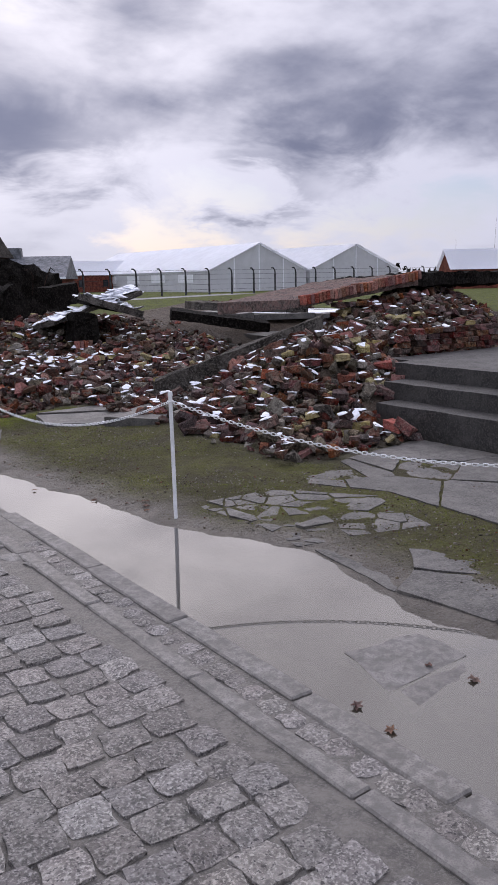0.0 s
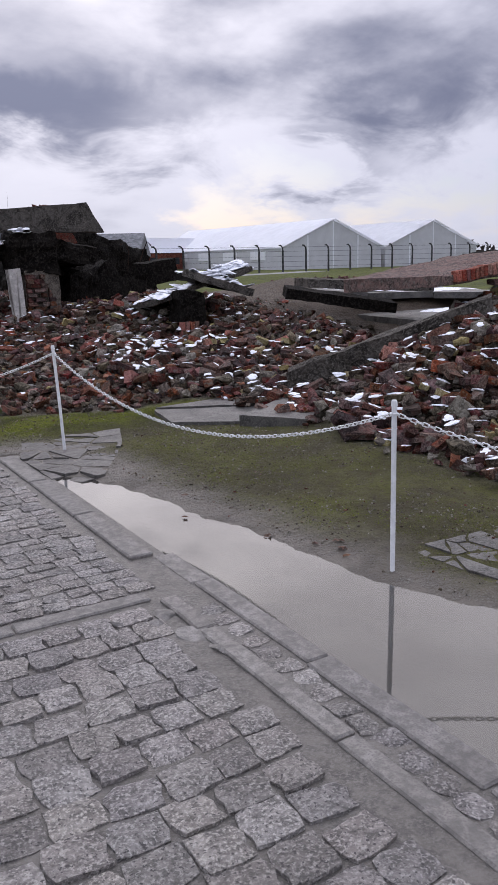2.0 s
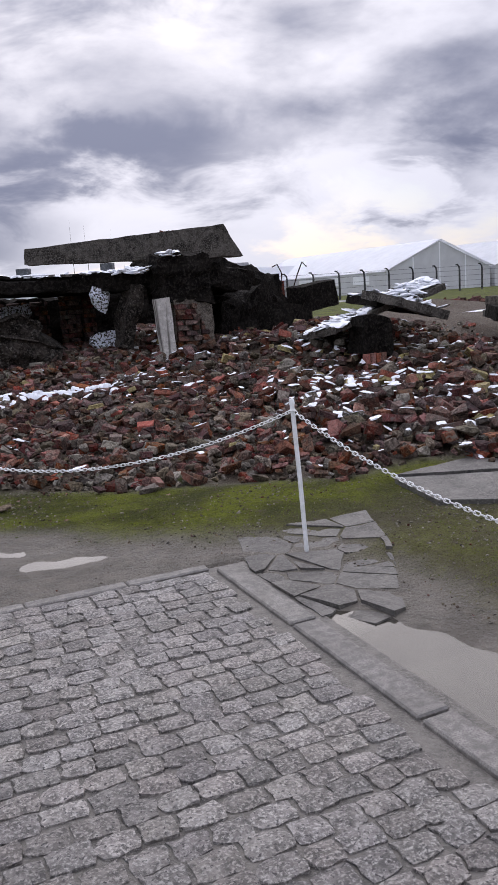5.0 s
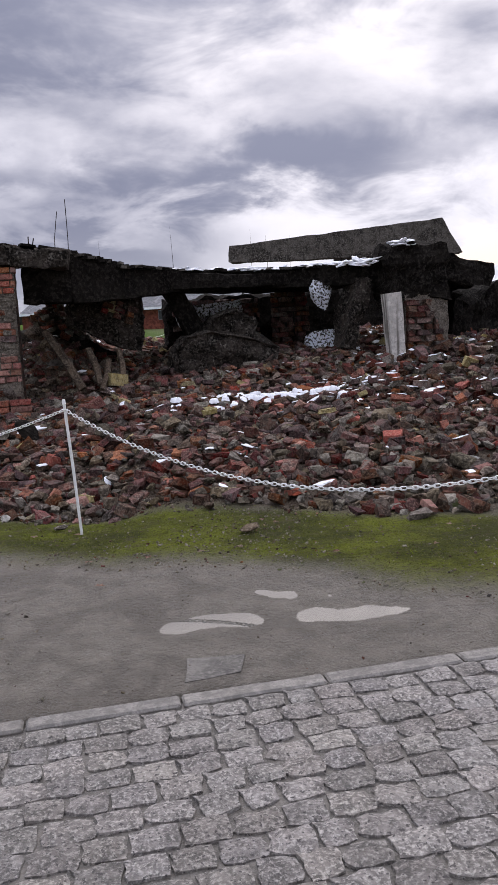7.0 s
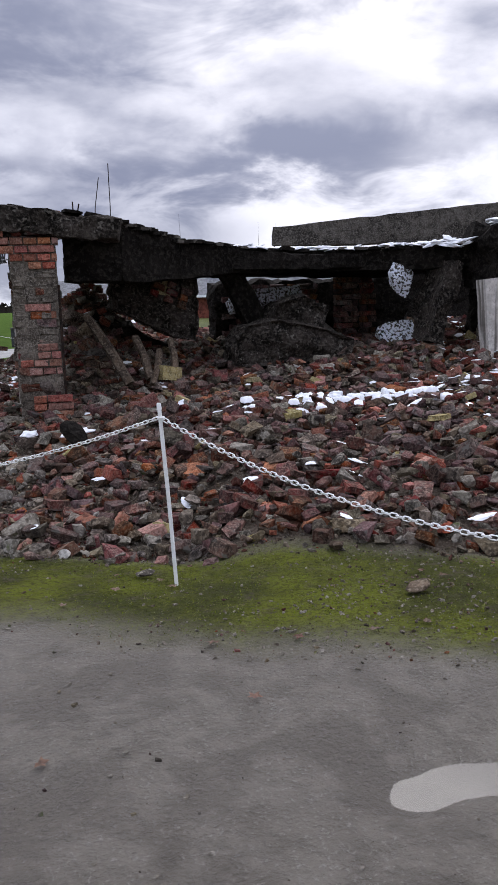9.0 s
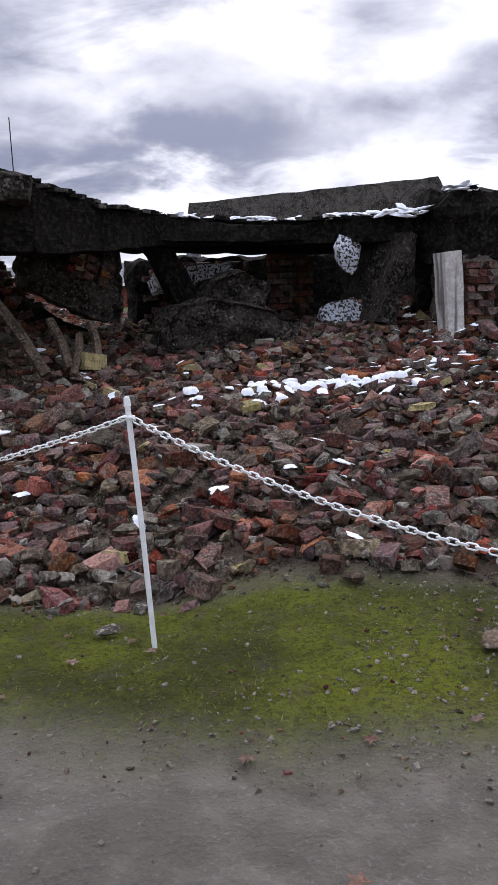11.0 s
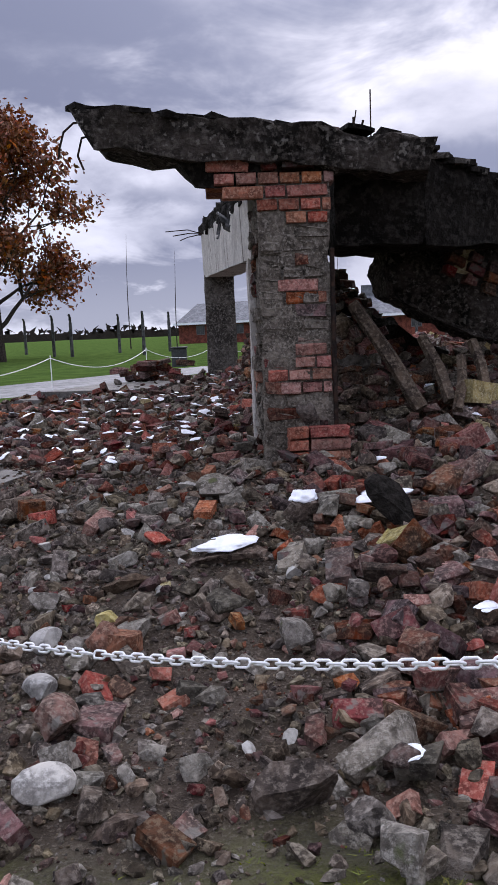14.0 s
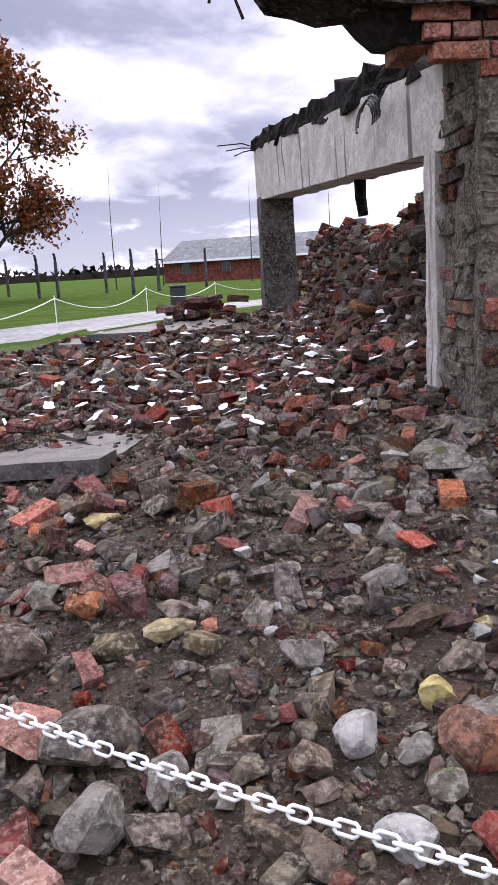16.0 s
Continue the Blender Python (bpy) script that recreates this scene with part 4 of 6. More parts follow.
def broken_block(name, label, outline, y0, y1, seed, material, amount=0.06, category="concrete block"):
    """A thick broken piece: an outline in x and z carried back from y0 to y1, chipped and rough all over."""
    bm = bmesh.new()
    rings = []
    for k, (y, s) in enumerate(((y0 + 0.05, 0.90), (y0, 0.97), ((y0 + y1) / 2, 1.0), (y1, 0.9))):
        cx, cz = sum(p[0] for p in outline) / len(outline), sum(p[1] for p in outline) / len(outline)
        rings.append([bm.verts.new((cx + (x - cx) * s, y + 0.10 * noise.noise(V((x * 2, z * 2, seed))), cz + (z - cz) * s)) for x, z in outline])
    n = len(outline)
    for a, b in zip(rings, rings[1:]):
        for i in range(n):
            j = (i + 1) % n
            bm.faces.new((a[i], a[j], b[j], b[i]))
    for ring, y, back in ((rings[0], y0, False), (rings[-1], y1, True)):
        mid = bm.verts.new((sum(v.co.x for v in ring) / n, y, sum(v.co.z for v in ring) / n))
        for i in range(n):
            j = (i + 1) % n
            bm.faces.new((ring[i], ring[j], mid))
    for _ in range(4):
        long = [e for e in bm.edges if e.calc_length() > 0.085]
        if not long or len(bm.faces) > 9000:
            break
        bmesh.ops.subdivide_edges(bm, edges=long, cuts=1)
        bmesh.ops.triangulate(bm, faces=[f for f in bm.faces if len(f.verts) > 3])
    bmesh.ops.recalc_face_normals(bm, faces=bm.faces)
    bm.normal_update()
    off = V((seed * 3.1, seed, 0))
    for v, nn in [(v, v.normal.copy()) for v in bm.verts]:
        p = v.co * 4 + off
        v.co += nn * amount * (noise.noise(p) + 0.6 * noise.noise(p * 2.3) + 0.45 * noise.noise(p * 5.5))
    return tagged(part(name, bm, material), label, category)


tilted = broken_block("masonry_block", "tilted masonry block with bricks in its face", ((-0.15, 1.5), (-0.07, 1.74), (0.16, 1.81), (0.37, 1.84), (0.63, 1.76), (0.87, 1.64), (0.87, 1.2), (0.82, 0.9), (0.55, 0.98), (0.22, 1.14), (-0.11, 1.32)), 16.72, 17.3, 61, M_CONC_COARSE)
for k in range(10):
    o = new("brick", r.choice(BATS))
    o.parent = tilted
    o.matrix_local = Matrix.LocRotScale(V((0.38 + 0.15 * (k % 3) + 0.02 * (k // 3), 16.70 + 0.02 * (k % 3), 1.46 - 0.07 * (k % 3) + 0.08 * (k // 3))), Euler((r.gauss(0, 0.05), radians(24), radians(8))), V((0.55, 1, 1)))
boulder("concrete_block", "brick stub standing on a tilted block", (0.42, 0.56, 16.7, 16.95, 1.45, 1.90), (0, 10, 5), 62, M_BRICK_PALE, 0.03, "masonry stub")
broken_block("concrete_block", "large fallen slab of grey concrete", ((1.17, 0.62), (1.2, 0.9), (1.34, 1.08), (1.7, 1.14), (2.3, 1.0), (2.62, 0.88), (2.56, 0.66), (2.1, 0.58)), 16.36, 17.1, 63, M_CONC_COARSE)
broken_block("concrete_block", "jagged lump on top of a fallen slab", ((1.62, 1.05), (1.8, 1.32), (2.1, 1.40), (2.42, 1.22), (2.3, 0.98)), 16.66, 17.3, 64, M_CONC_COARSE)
boulder("concrete_block", "snow-dusted tilted slab of concrete", (2.3, 2.95, 17.2, 17.5, 0.85, 0.98), (10, 32, 0), 65, M_CONC, 0.03)
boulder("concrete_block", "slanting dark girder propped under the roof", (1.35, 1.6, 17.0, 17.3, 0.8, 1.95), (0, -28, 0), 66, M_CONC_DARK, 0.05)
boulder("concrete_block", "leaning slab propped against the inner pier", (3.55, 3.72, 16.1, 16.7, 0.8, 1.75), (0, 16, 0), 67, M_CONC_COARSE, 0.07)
def snow_lump(label, at, turn, size, seed):
    o = new("snowy_lump", stone_data("snowy_lump", M_SNOW_LUMP, seed, 0.9))
    o.matrix_world = Matrix.LocRotScale(V(at), Euler([radians(a) for a in turn]), V(size))
    tagged(o, label, "snow")


snow_lump("lump of concrete crusted with old snow", (3.55, 17.2, 0.94), (5, 10, 20), (0.8, 0.6, 0.6), 681)
snow_lump("snow-covered fragment hanging from the beam", (3.35, 16.6, 1.58), (0, -25, 0), (0.42, 0.35, 0.6), 691)
wall_in = thing("brick_stub", "red brick stub of an inner wall", "wall stub", (3.2, 18.2, 0.7))
for k in range(12):
    course(wall_in, 3.0, 3.6, 18.2, 0.75 + 0.077 * k, (0.25, 0.13) if k % 2 else (0.13, 0.25), (), BATS)
for k, (a, b, w) in enumerate(((V((-0.42, 16.4, 1.25)), V((-0.02, 16.1, 0.52)), 0.05), (V((0.1, 16.5, 1.0)), V((0.22, 16.2, 0.55)), 0.045), (V((0.35, 16.4, 0.85)), V((0.22, 16.05, 0.5)), 0.035), (V((0.5, 16.6, 0.95)), V((0.5, 16.3, 0.6)), 0.04))):
    bm = bmesh.new()
    tube(bm, [a, a.lerp(b, 0.5) + V((0.02, 0, 0)), b], w, 5, w * 1.15)
    tagged(part("timber", bm, M_WOOD), "weathered splintered timber leaning in the rubble", "timber")
boulder("yellow_brick", "yellow brick block lying in the rubble", (0.3, 0.55, 16.15, 16.3, 0.52, 0.68), (0, 8, 25), 71, M_BRICK_PALE, 0.02, "brick")

# ---- slabs and walls further along the ruin ----
boulder("concrete_block", "standing concrete stump with brick foot", (5.95, 6.42, 13.55, 13.95, 0.6, 1.10), (0, 3, 5), 81, M_CONC_DARK, 0.07)
stump = thing("brick_stub", "red brick foot of a stump", "wall stub", (6.05, 13.6, 0.4))
for k in range(4):
    lay("brick", BRICKS[k % 4], stump, (5.98 + 0.085 * k, 13.5, 0.50), (0, 90, 0), (1, 0.7, 1))
for k, (b6, turn, lab, mat) in enumerate((
        ((5.6, 6.9, 13.9, 14.6, 1.02, 1.10), (-8, -14, 12), "tilted snowy roof plate", M_SNOW), ((6.35, 7.3, 13.4, 14.2, 1.16, 1.28), (10, 14, 10), "tilted concrete roof plate", M_CONC),
        ((6.7, 7.45, 13.7, 14.3, 1.34, 1.42), (8, -14, 0), "tilted snowy roof plate", M_SNOW), ((6.5, 7.5, 14.0, 14.8, 1.14, 1.26), (5, 12, 0), "dark cracked roof plate", M_CONC_DARK),
        ((7.5, 9.3, 12.2, 12.9, 0.84, 1.0), (3, 9, -28), "broken concrete roof plate", M_CONC_DARK), ((8.6, 10.9, 13.0, 14.2, 1.02, 1.17), (0, 3, -22), "large flat concrete roof plate", M_CONC),
        ((5.55, 6.1, 15.2, 15.8, 0.9, 1.3), (0, 10, 20), "dark lump of broken concrete", M_CONC_DARK), ((6.9, 7.6, 16.9, 17.4, 1.15, 1.6), (0, -9, 10), "dark block of broken concrete", M_CONC_DARK))):
    boulder("concrete_plate", lab, b6, turn, 90 + k, M_CONC if mat is M_SNOW else mat, 0.025, "concrete plate")
    if mat is M_SNOW or k in (1, 3):
        c = V(((b6[0] + b6[1]) / 2, (b6[2] + b6[3]) / 2, (b6[4] + b6[5]) / 2))
        m = Matrix.Translation(c) @ Euler([radians(a) for a in turn]).to_matrix().to_4x4()
        crust = thing("snow_patch", "crust of old snow on a tilted roof plate", "snow", tuple(c))
        for j in range(46 if mat is M_SNOW else 22):
            p = m @ V((r.uniform(-0.46, 0.46) * (b6[1] - b6[0]), r.uniform(-0.46, 0.46) * (b6[3] - b6[2]), (b6[5] - b6[4]) / 2 + 0.01))
            lay("snow", r.choice(FLAKES), crust, p, (turn[0], turn[1], r.uniform(0, 360)), (r.uniform(0.12, 0.34), r.uniform(0.1, 0.24), r.uniform(0.05, 0.10)))
for k, pts in enumerate(([(6.7, 17.3, 1.4), (6.74, 17.3, 1.8), (6.66, 17.3, 1.96), (6.56, 17.3, 1.92)], [(6.9, 17.3, 1.4), (7.05, 17.3, 1.78), (7.15, 17.3, 1.98), (7.24, 17.3, 1.9)])):
    bm = bmesh.new()
    tube(bm, pts, 0.012, 5)
    tagged(part("reinforcing_bar", bm, M_RUST), "hooked rusty reinforcing bar in the ruin", "steel bar")
old_beam = thing("concrete_beam", "long weathered concrete beam sloping down a heap", "beam", (5.3, 9.6, 0.2))
part("body", rough_slab([V((5.08, 9.13, -0.04)), V((5.40, 9.45, -0.04)), V((6.96, 7.99, 0.76)), V((6.66, 7.69, 0.76))], [V((5.02, 9.10, 0.37)), V((5.34, 9.42, 0.37)), V((6.94, 7.97, 1.17)), V((6.62, 7.66, 1.17))], 0.03, 5, 101, 4), M_CONC, old_beam)

# fallen sheet of masonry with an edge of upright bricks, over a hollow
sheet = thing("fallen_wall", "fallen sheet of brickwork edged with upright bricks", "brick wall", (8.6, 9.2, 1.3))
E0, E1, E2 = V((7.35, 8.95, 1.37)), V((9.75, 8.95, 1.70)), V((12.6, 9.2, 1.70))
part("sheet", rough_slab([E0 - V((0, 0, 0.14)), E1 - V((0, 0, 0.2)), E1 + V((0.2, 2.4, -0.3)), E0 + V((0.2, 2.4, -0.3))], [E0 - V((0, 0, 0.02)), E1 - V((0, 0, 0.02)), E1 + V((0.2, 2.4, -0.1)), E0 + V((0.2, 2.4, -0.1))], 0.025, 5, 111, 4), M_BRICK_OLD, sheet)
part("sheet", rough_slab([E1 - V((0, 0, 0.2)), E2 - V((0, 0, 0.2)), E2 + V((0.2, 2.4, -0.3)), E1 + V((0.2, 2.4, -0.3))], [E1 - V((0, 0, 0.0)), E2 - V((0, 0, 0.0)), E2 + V((0.2, 2.4, -0.1)), E1 + V((0.2, 2.4, -0.1))], 0.05, 5, 112, 4), M_CONC_DARK, sheet, "dark overhanging masonry")
for k in range(33):
    p = E0.lerp(E1, (k + 0.5) / 33) + V((0, -0.03, -0.04))
    lay("brick", r.choice(BRICKS), sheet, p + V((0, 0, r.uniform(-0.012, 0.012))), (r.uniform(-4, 4), 90 - 7.6 + r.uniform(-3, 3), 0), (0.52, 1, 1))
for k in range(3):
    course(sheet, 8.0 + 0.5 * k, 9.8, 8.95, 1.25 + 0.03 * k, (0.25, 0.13), (), BATS)

# flight of concrete steps beside the heap
steps = thing("concrete_steps", "flight of worn dark concrete steps", "steps", (6.1, 4.5, 0))
for k, (x, z) in enumerate(((6.10, 0.32), (6.42, 0.50), (6.80, 0.67))):
    lo = [V((x, 1.5, z - 0.5 if k == 0 else z - 0.22)), V((x + 0.7, 1.5, z - 0.22)), V((x + 0.7, 6.15 + 0.2 * k, z - 0.22)), V((x, 6.15 + 0.2 * k, z - 0.5 if k == 0 else z - 0.22))]
    part("step", rough_slab(lo, [V((p.x, p.y, z)) for p in lo], 0.008, 5, 120 + k, 5), M_STEP, steps)
tagged(part("landing", slab_box(7.3, 12.5, 1.5, 7.2, 0.2, 0.64, 0.01, 125, None, 2)), "broad grey concrete landing above the steps", "landing").data.materials.append(M_STEP)
back = thing("brick_footing", "low dark brick footing behind the landing", "wall stub", (9, 7.3, 0.6))
for k in range(4):
    course(back, 7.6 + 0.06 * (k % 2), 12.0, 7.3, 0.70 + 0.077 * k, (0.25,), (), BATS)

# walls and rubble at the back of the ruin
back_wall = thing("rear_wall", "broken dark rear wall of the ruin", "wall", (2.6, 18.9, 0.5))
# the core's near-black colour stands in for the shade deep inside
part("core", slab_box(1.45, 4.3, 18.75, 19.3, 0.3, 1.62, 0.1, 150, None, 2.5), M_CONC_DARK, back_wall, "broken masonry with soot and inner shade in its colour")
for k in range(9):
    course(back_wall, 1.5 + 0.1 * (k % 3), 2.9, 18.62, 0.92 + 0.077 * k, (0.25, 0.13) if k % 2 else (0.13, 0.25), (), BATS)
boulder("concrete_block", "snow-dusted slab in the back of the ruin", (1.55, 2.5, 18.1, 18.5, 1.28, 1.46), (-20, -6, 4), 151, M_SNOW_LUMP, 0.03)
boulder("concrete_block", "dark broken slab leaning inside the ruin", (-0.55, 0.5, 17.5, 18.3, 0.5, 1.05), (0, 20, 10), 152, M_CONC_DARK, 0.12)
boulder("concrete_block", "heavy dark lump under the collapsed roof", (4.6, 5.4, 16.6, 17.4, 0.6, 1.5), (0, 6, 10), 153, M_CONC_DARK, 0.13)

for k, (b6, turn) in enumerate((((1.9, 2.9, 16.95, 17.35, 1.925, 1.96), (0, 2, 0)), ((2.9, 3.7, 16.4, 16.9, 1.91, 1.96), (0, 3, -30)), ((3.5, 3.95, 16.0, 16.5, 1.90, 1.97), (0, 2, -30)), ((4.05, 4.25, 15.75, 16.1, 2.10, 2.16), (0, 0, 0)), ((1.2, 1.7, 16.75, 17.1, 1.94, 1.97), (0, 2, 20)))):
    crust = thing("snow_patch", "crust of old snow on a concrete beam", "snow", (b6[0], b6[2], b6[4]))
    for j in range(int(9 + 14 * (b6[1] - b6[0]))):
        lay("snow", r.choice(FLAKES), crust, (r.uniform(b6[0], b6[1]), r.uniform(b6[2], b6[3]) - 0.1, r.uniform(b6[4], b6[5])), (r.gauss(0, 8), turn[1] + r.gauss(0, 8), r.uniform(0, 360)), (r.uniform(0.08, 0.3), r.uniform(0.06, 0.18), r.uniform(0.05, 0.12)))
boulder("snow_patch", "crust of snow on the brick ledge", (-1.41, -1.16, 15.58, 15.70, 2.09, 2.115), (0, 0, 0), 170, M_SNOW, 0.01, "snow")

# ---- cracked flags ----


def clip(poly, p, n):
    out = []
    for a, b in zip(poly, poly[1:] + poly[:1]):
        da, db = (a - p).dot(n), (b - p).dot(n)
        if da <= 0:
            out.append(a)
        if (da < 0 < db) or (db < 0 < da):
            out.append(a.lerp(b, da / (da - db)))
    return out


def cracked_flags(name, outline, count, seed, thick=0.03, top=0.012, tilt=0.02, gap=0.005, label="cracked grey concrete flagging, wet", material=None):
    """An area of concrete broken into flags along its cracks."""
    q = random.Random(seed)
    ob = thing(name, label, "paving", (0, 0, 0), kind="structure")
    outline = [Vector(p) for p in outline]
    xs, ys = [p.x for p in outline], [p.y for p in outline]
    seeds = [Vector((q.uniform(min(xs), max(xs)), q.uniform(min(ys), max(ys)))) for _ in range(count)]
    for s in seeds:
        poly = outline
        for o in seeds:
            if o is not s and poly:
                d = (o - s).normalized()
                poly = clip(poly, (s + o) / 2 - d * gap * q.uniform(0.3, 1.6), d)
        if len(poly) < 3:
            continue
        c = sum(poly, Vector((0, 0))) / len(poly)
        ring = []
        for a, b in zip(poly, poly[1:] + poly[:1]):
            m = max(1, int((b - a).length / 0.09))
            for k in range(m):
                e = a.lerp(b, k / m)
                ring.append(e + (c - e).normalized() * q.uniform(0.0, 0.014))
        tx, ty, h = q.gauss(0, tilt), q.gauss(0, tilt), top + q.uniform(-0.006, 0.008)
        bm = bmesh.new()
        z0 = float(ground_height(np.array(c.x), np.array(c.y)))
        hi = [bm.verts.new((p.x, p.y, z0 + h + tx * (p.x - c.x) + ty * (p.y - c.y) + q.uniform(-0.002, 0.002))) for p in ring]
        lo = [bm.verts.new((p.x, p.y, v.co.z - thick - 0.03)) for p, v in zip(ring, hi)]
        mid = bm.verts.new((c.x, c.y, z0 + h + 0.004))
        n = len(ring)
        for k in range(n):
            j = (k + 1) % n
            bm.faces.new((hi[k], hi[j], mid))
            bm.faces.new((lo[k], lo[j], hi[j], hi[k]))
        bmesh.ops.recalc_face_normals(bm, faces=bm.faces)
        part("flag", bm, material or M_CONC_FLAT, ob)


cracked_flags("pavement", [(3.12, 1.6), (4.6, 1.4), (4.4, 2.3), (3.75, 3.0), (3.1, 3.65), (2.98, 2.9)], 9, 3, 0.03, -0.004, 0.006)
cracked_flags("pavement", [(3.05, 3.75), (3.95, 3.45), (4.2, 4.2), (3.7, 4.9), (3.0, 4.9), (3.1, 4.2)], 48, 5, 0.03, 0.000, 0.012, 0.003)
cracked_flags("pavement", [(4.3, 3.0), (6.05, 3.0), (6.05, 5.5), (4.9, 5.3), (4.0, 5.0), (4.35, 4.2)], 9, 6, 0.03, 0.006, 0.005)
cracked_flags("pavement", [(1.88, 7.35), (2.25, 7.45), (2.75, 8.3), (3.0, 8.95), (2.05, 9.0), (1.86, 8.4)], 34, 7, 0.03, 0.004, 0.03)
cracked_flags("pavement", [(3.45, 8.75), (4.2, 8.3), (5.0, 8.9), (4.5, 9.7), (3.6, 9.5)], 2, 8, 0.06, 0.03, 0.01, label="large flat concrete plate in the grass")
cracked_flags("pavement", [(3.95, 8.3), (4.35, 7.75), (5.2, 8.3), (4.85, 8.9)], 1, 9, 0.09, 0.07, 0.015, label="thick broken concrete plate, slightly raised")
cracked_flags("pavement", [(2.15, 1.95), (2.7, 2.05), (2.75, 2.45), (2.3, 2.5)], 2, 10, 0.02, 0.0215, 0.0, label="submerged piece of pale concrete in the puddle", material=M_KERB)
cracked_flags("pavement", [(0.12, 8.68), (0.36, 8.70), (0.40, 8.86), (0.16, 8.90)], 1, 15, 0.03, 0.006, 0.01, label="small flat concrete plate in the mud")
cracked_flags("pavement", [(-3.95, 21.1), (-2.1, 20.6), (-1.7, 23.4), (-3.2, 24.6)], 6, 12, 0.05, 0.035, 0.012, label="broken floor plate of wet concrete")
cracked_flags("pavement", [(-3.55, 15.75), (-2.9, 15.6), (-2.7, 16.5), (-3.4, 16.75)], 2, 13, 0.05, 0.03, 0.03, label="flat concrete plate among the rubble")
cracked_flags("pavement", [(9.8, 11.5), (13.5, 12.5), (15.0, 18.0), (10.5, 16.5)], 5, 14, 0.1, 0.12, 0.01, label="broken floor plate with melting snow")
stack = thing("brick_stack", "low stack of old bricks on the floor plate", "brick stack", (-2.26, 22.3, 0.4))
for k in range(34):
    lay("brick", r.choice(BATS), stack, (-2.26 + r.gauss(0, 0.22), 22.3 + r.gauss(0, 0.18), 0.48 + 0.066 * (k // 9) + r.uniform(-0.01, 0.02)), (r.gauss(0, 7), r.gauss(0, 7), r.choice((0, 90)) + r.gauss(0, 14)), (1, 1, 1))
lay("brick", BATS[0], new("loose_brick"), (4.55, 9.1, 0.12), (0, 0, 20)).parent.empty_display_size = 0.1
tagged(bpy.data.objects["loose_brick"], "single dark brick lying on a concrete plate", "brick")

# ---- far things ----


def tent(x0, x1, y0, y1, eave, peak, base):
    ob = thing("marquee", "large white marquee hall with grey walls", "marquee", ((x0 + x1) / 2, y0, base), "marquees")
    xm = (x0 + x1) / 2
    bm = bmesh.new()
    for a, b in (((x0 - 0.3, eave - 0.1), (xm, peak)), ((xm, peak), (x1 + 0.3, eave - 0.1))):
        vs = [bm.verts.new(p) for p in ((a[0], y0 - 0.4, base + a[1]), (b[0], y0 - 0.4, base + b[1]), (b[0], y1, base + b[1]), (a[0], y1, base + a[1]))]
        bm.faces.new(vs)
    bmesh.ops.solidify(bm, geom=bm.faces[:], thickness=0.12)
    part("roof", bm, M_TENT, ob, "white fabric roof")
    bm = bmesh.new()
    prof = [(x0, 0), (x1, 0), (x1, eave - 0.2), (xm, peak - 0.25), (x0, eave - 0.2)]
    f, g = [bm.verts.new((x, y0, base + z)) for x, z in prof], [bm.verts.new((x, y1 - 0.2, base + z)) for x, z in prof]
    bm.faces.new(f)
    bm.faces.new(g[::-1])
    for i in range(5):
        j = (i + 1) % 5
        bm.faces.new((f[i], g[i], g[j], f[j]))
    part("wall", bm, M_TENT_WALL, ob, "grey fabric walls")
    for k in range(5):
        bm = bmesh.new()
        box(bm, x0 - 0.08, x0 + 0.02, y0 + 4 + 8 * k, y0 + 8 + 8 * k, base + eave - 1.7, base + eave - 0.5)
        part("panel", bm, M_TENT, ob, "white wall panel")
    for k in range(1, 4):
        bm = bmesh.new()
        xx = x0 + (x1 - x0) * k / 4
        box(bm, xx - 0.09, xx + 0.09, y0 - 0.06, y0 + 0.05, base, base + eave + (peak - eave) * (1 - abs(k - 2) / 2) - 0.35)
        part("seam_post", bm, M_TENT, ob)
    return ob


tent(62.6, 80.2, 96, 140, 3.2, 7.0, -0.1)
tent(81.0, 99.8, 96, 140, 3.2, 7.0, -0.1)


def fence_post(at, height, lean):
    ob = thing("fence_post", "tall concrete fence post with a curved top", "fence post", at, "perimeter fence posts")
    bm = bmesh.new()
    pts = [(0, 0, -0.1), (0, 0, height * 0.8), (-0.06 * lean, 0, height * 0.92), (-0.3 * lean, 0, height), (-0.55 * lean, 0, height * 1.0)]
    tube(bm, pts, 0.13, 6, 0.08)
    p = part("shaft", bm, M_POST, ob)
    p.location = (0, 0, 0)
    return ob


first = fence_post((36, 86, 0.0), 3.1, 1)
for k in range(1, 26):
    copy_thing(first, pose(36 + 3.2 * k, 86 - 0.25 * k, 0.0))
fence_wire = thing("wire_fence", "horizontal wires of the perimeter fence", "fence", (36, 86, 0))
for z in (0.6, 1.2, 1.8, 2.4, 2.9):
    bm = bmesh.new()
    tube(bm, [(36, 86, z), (116, 79.75, z)], 0.02, 4)
    part("wire", bm, M_POST, fence_wire)


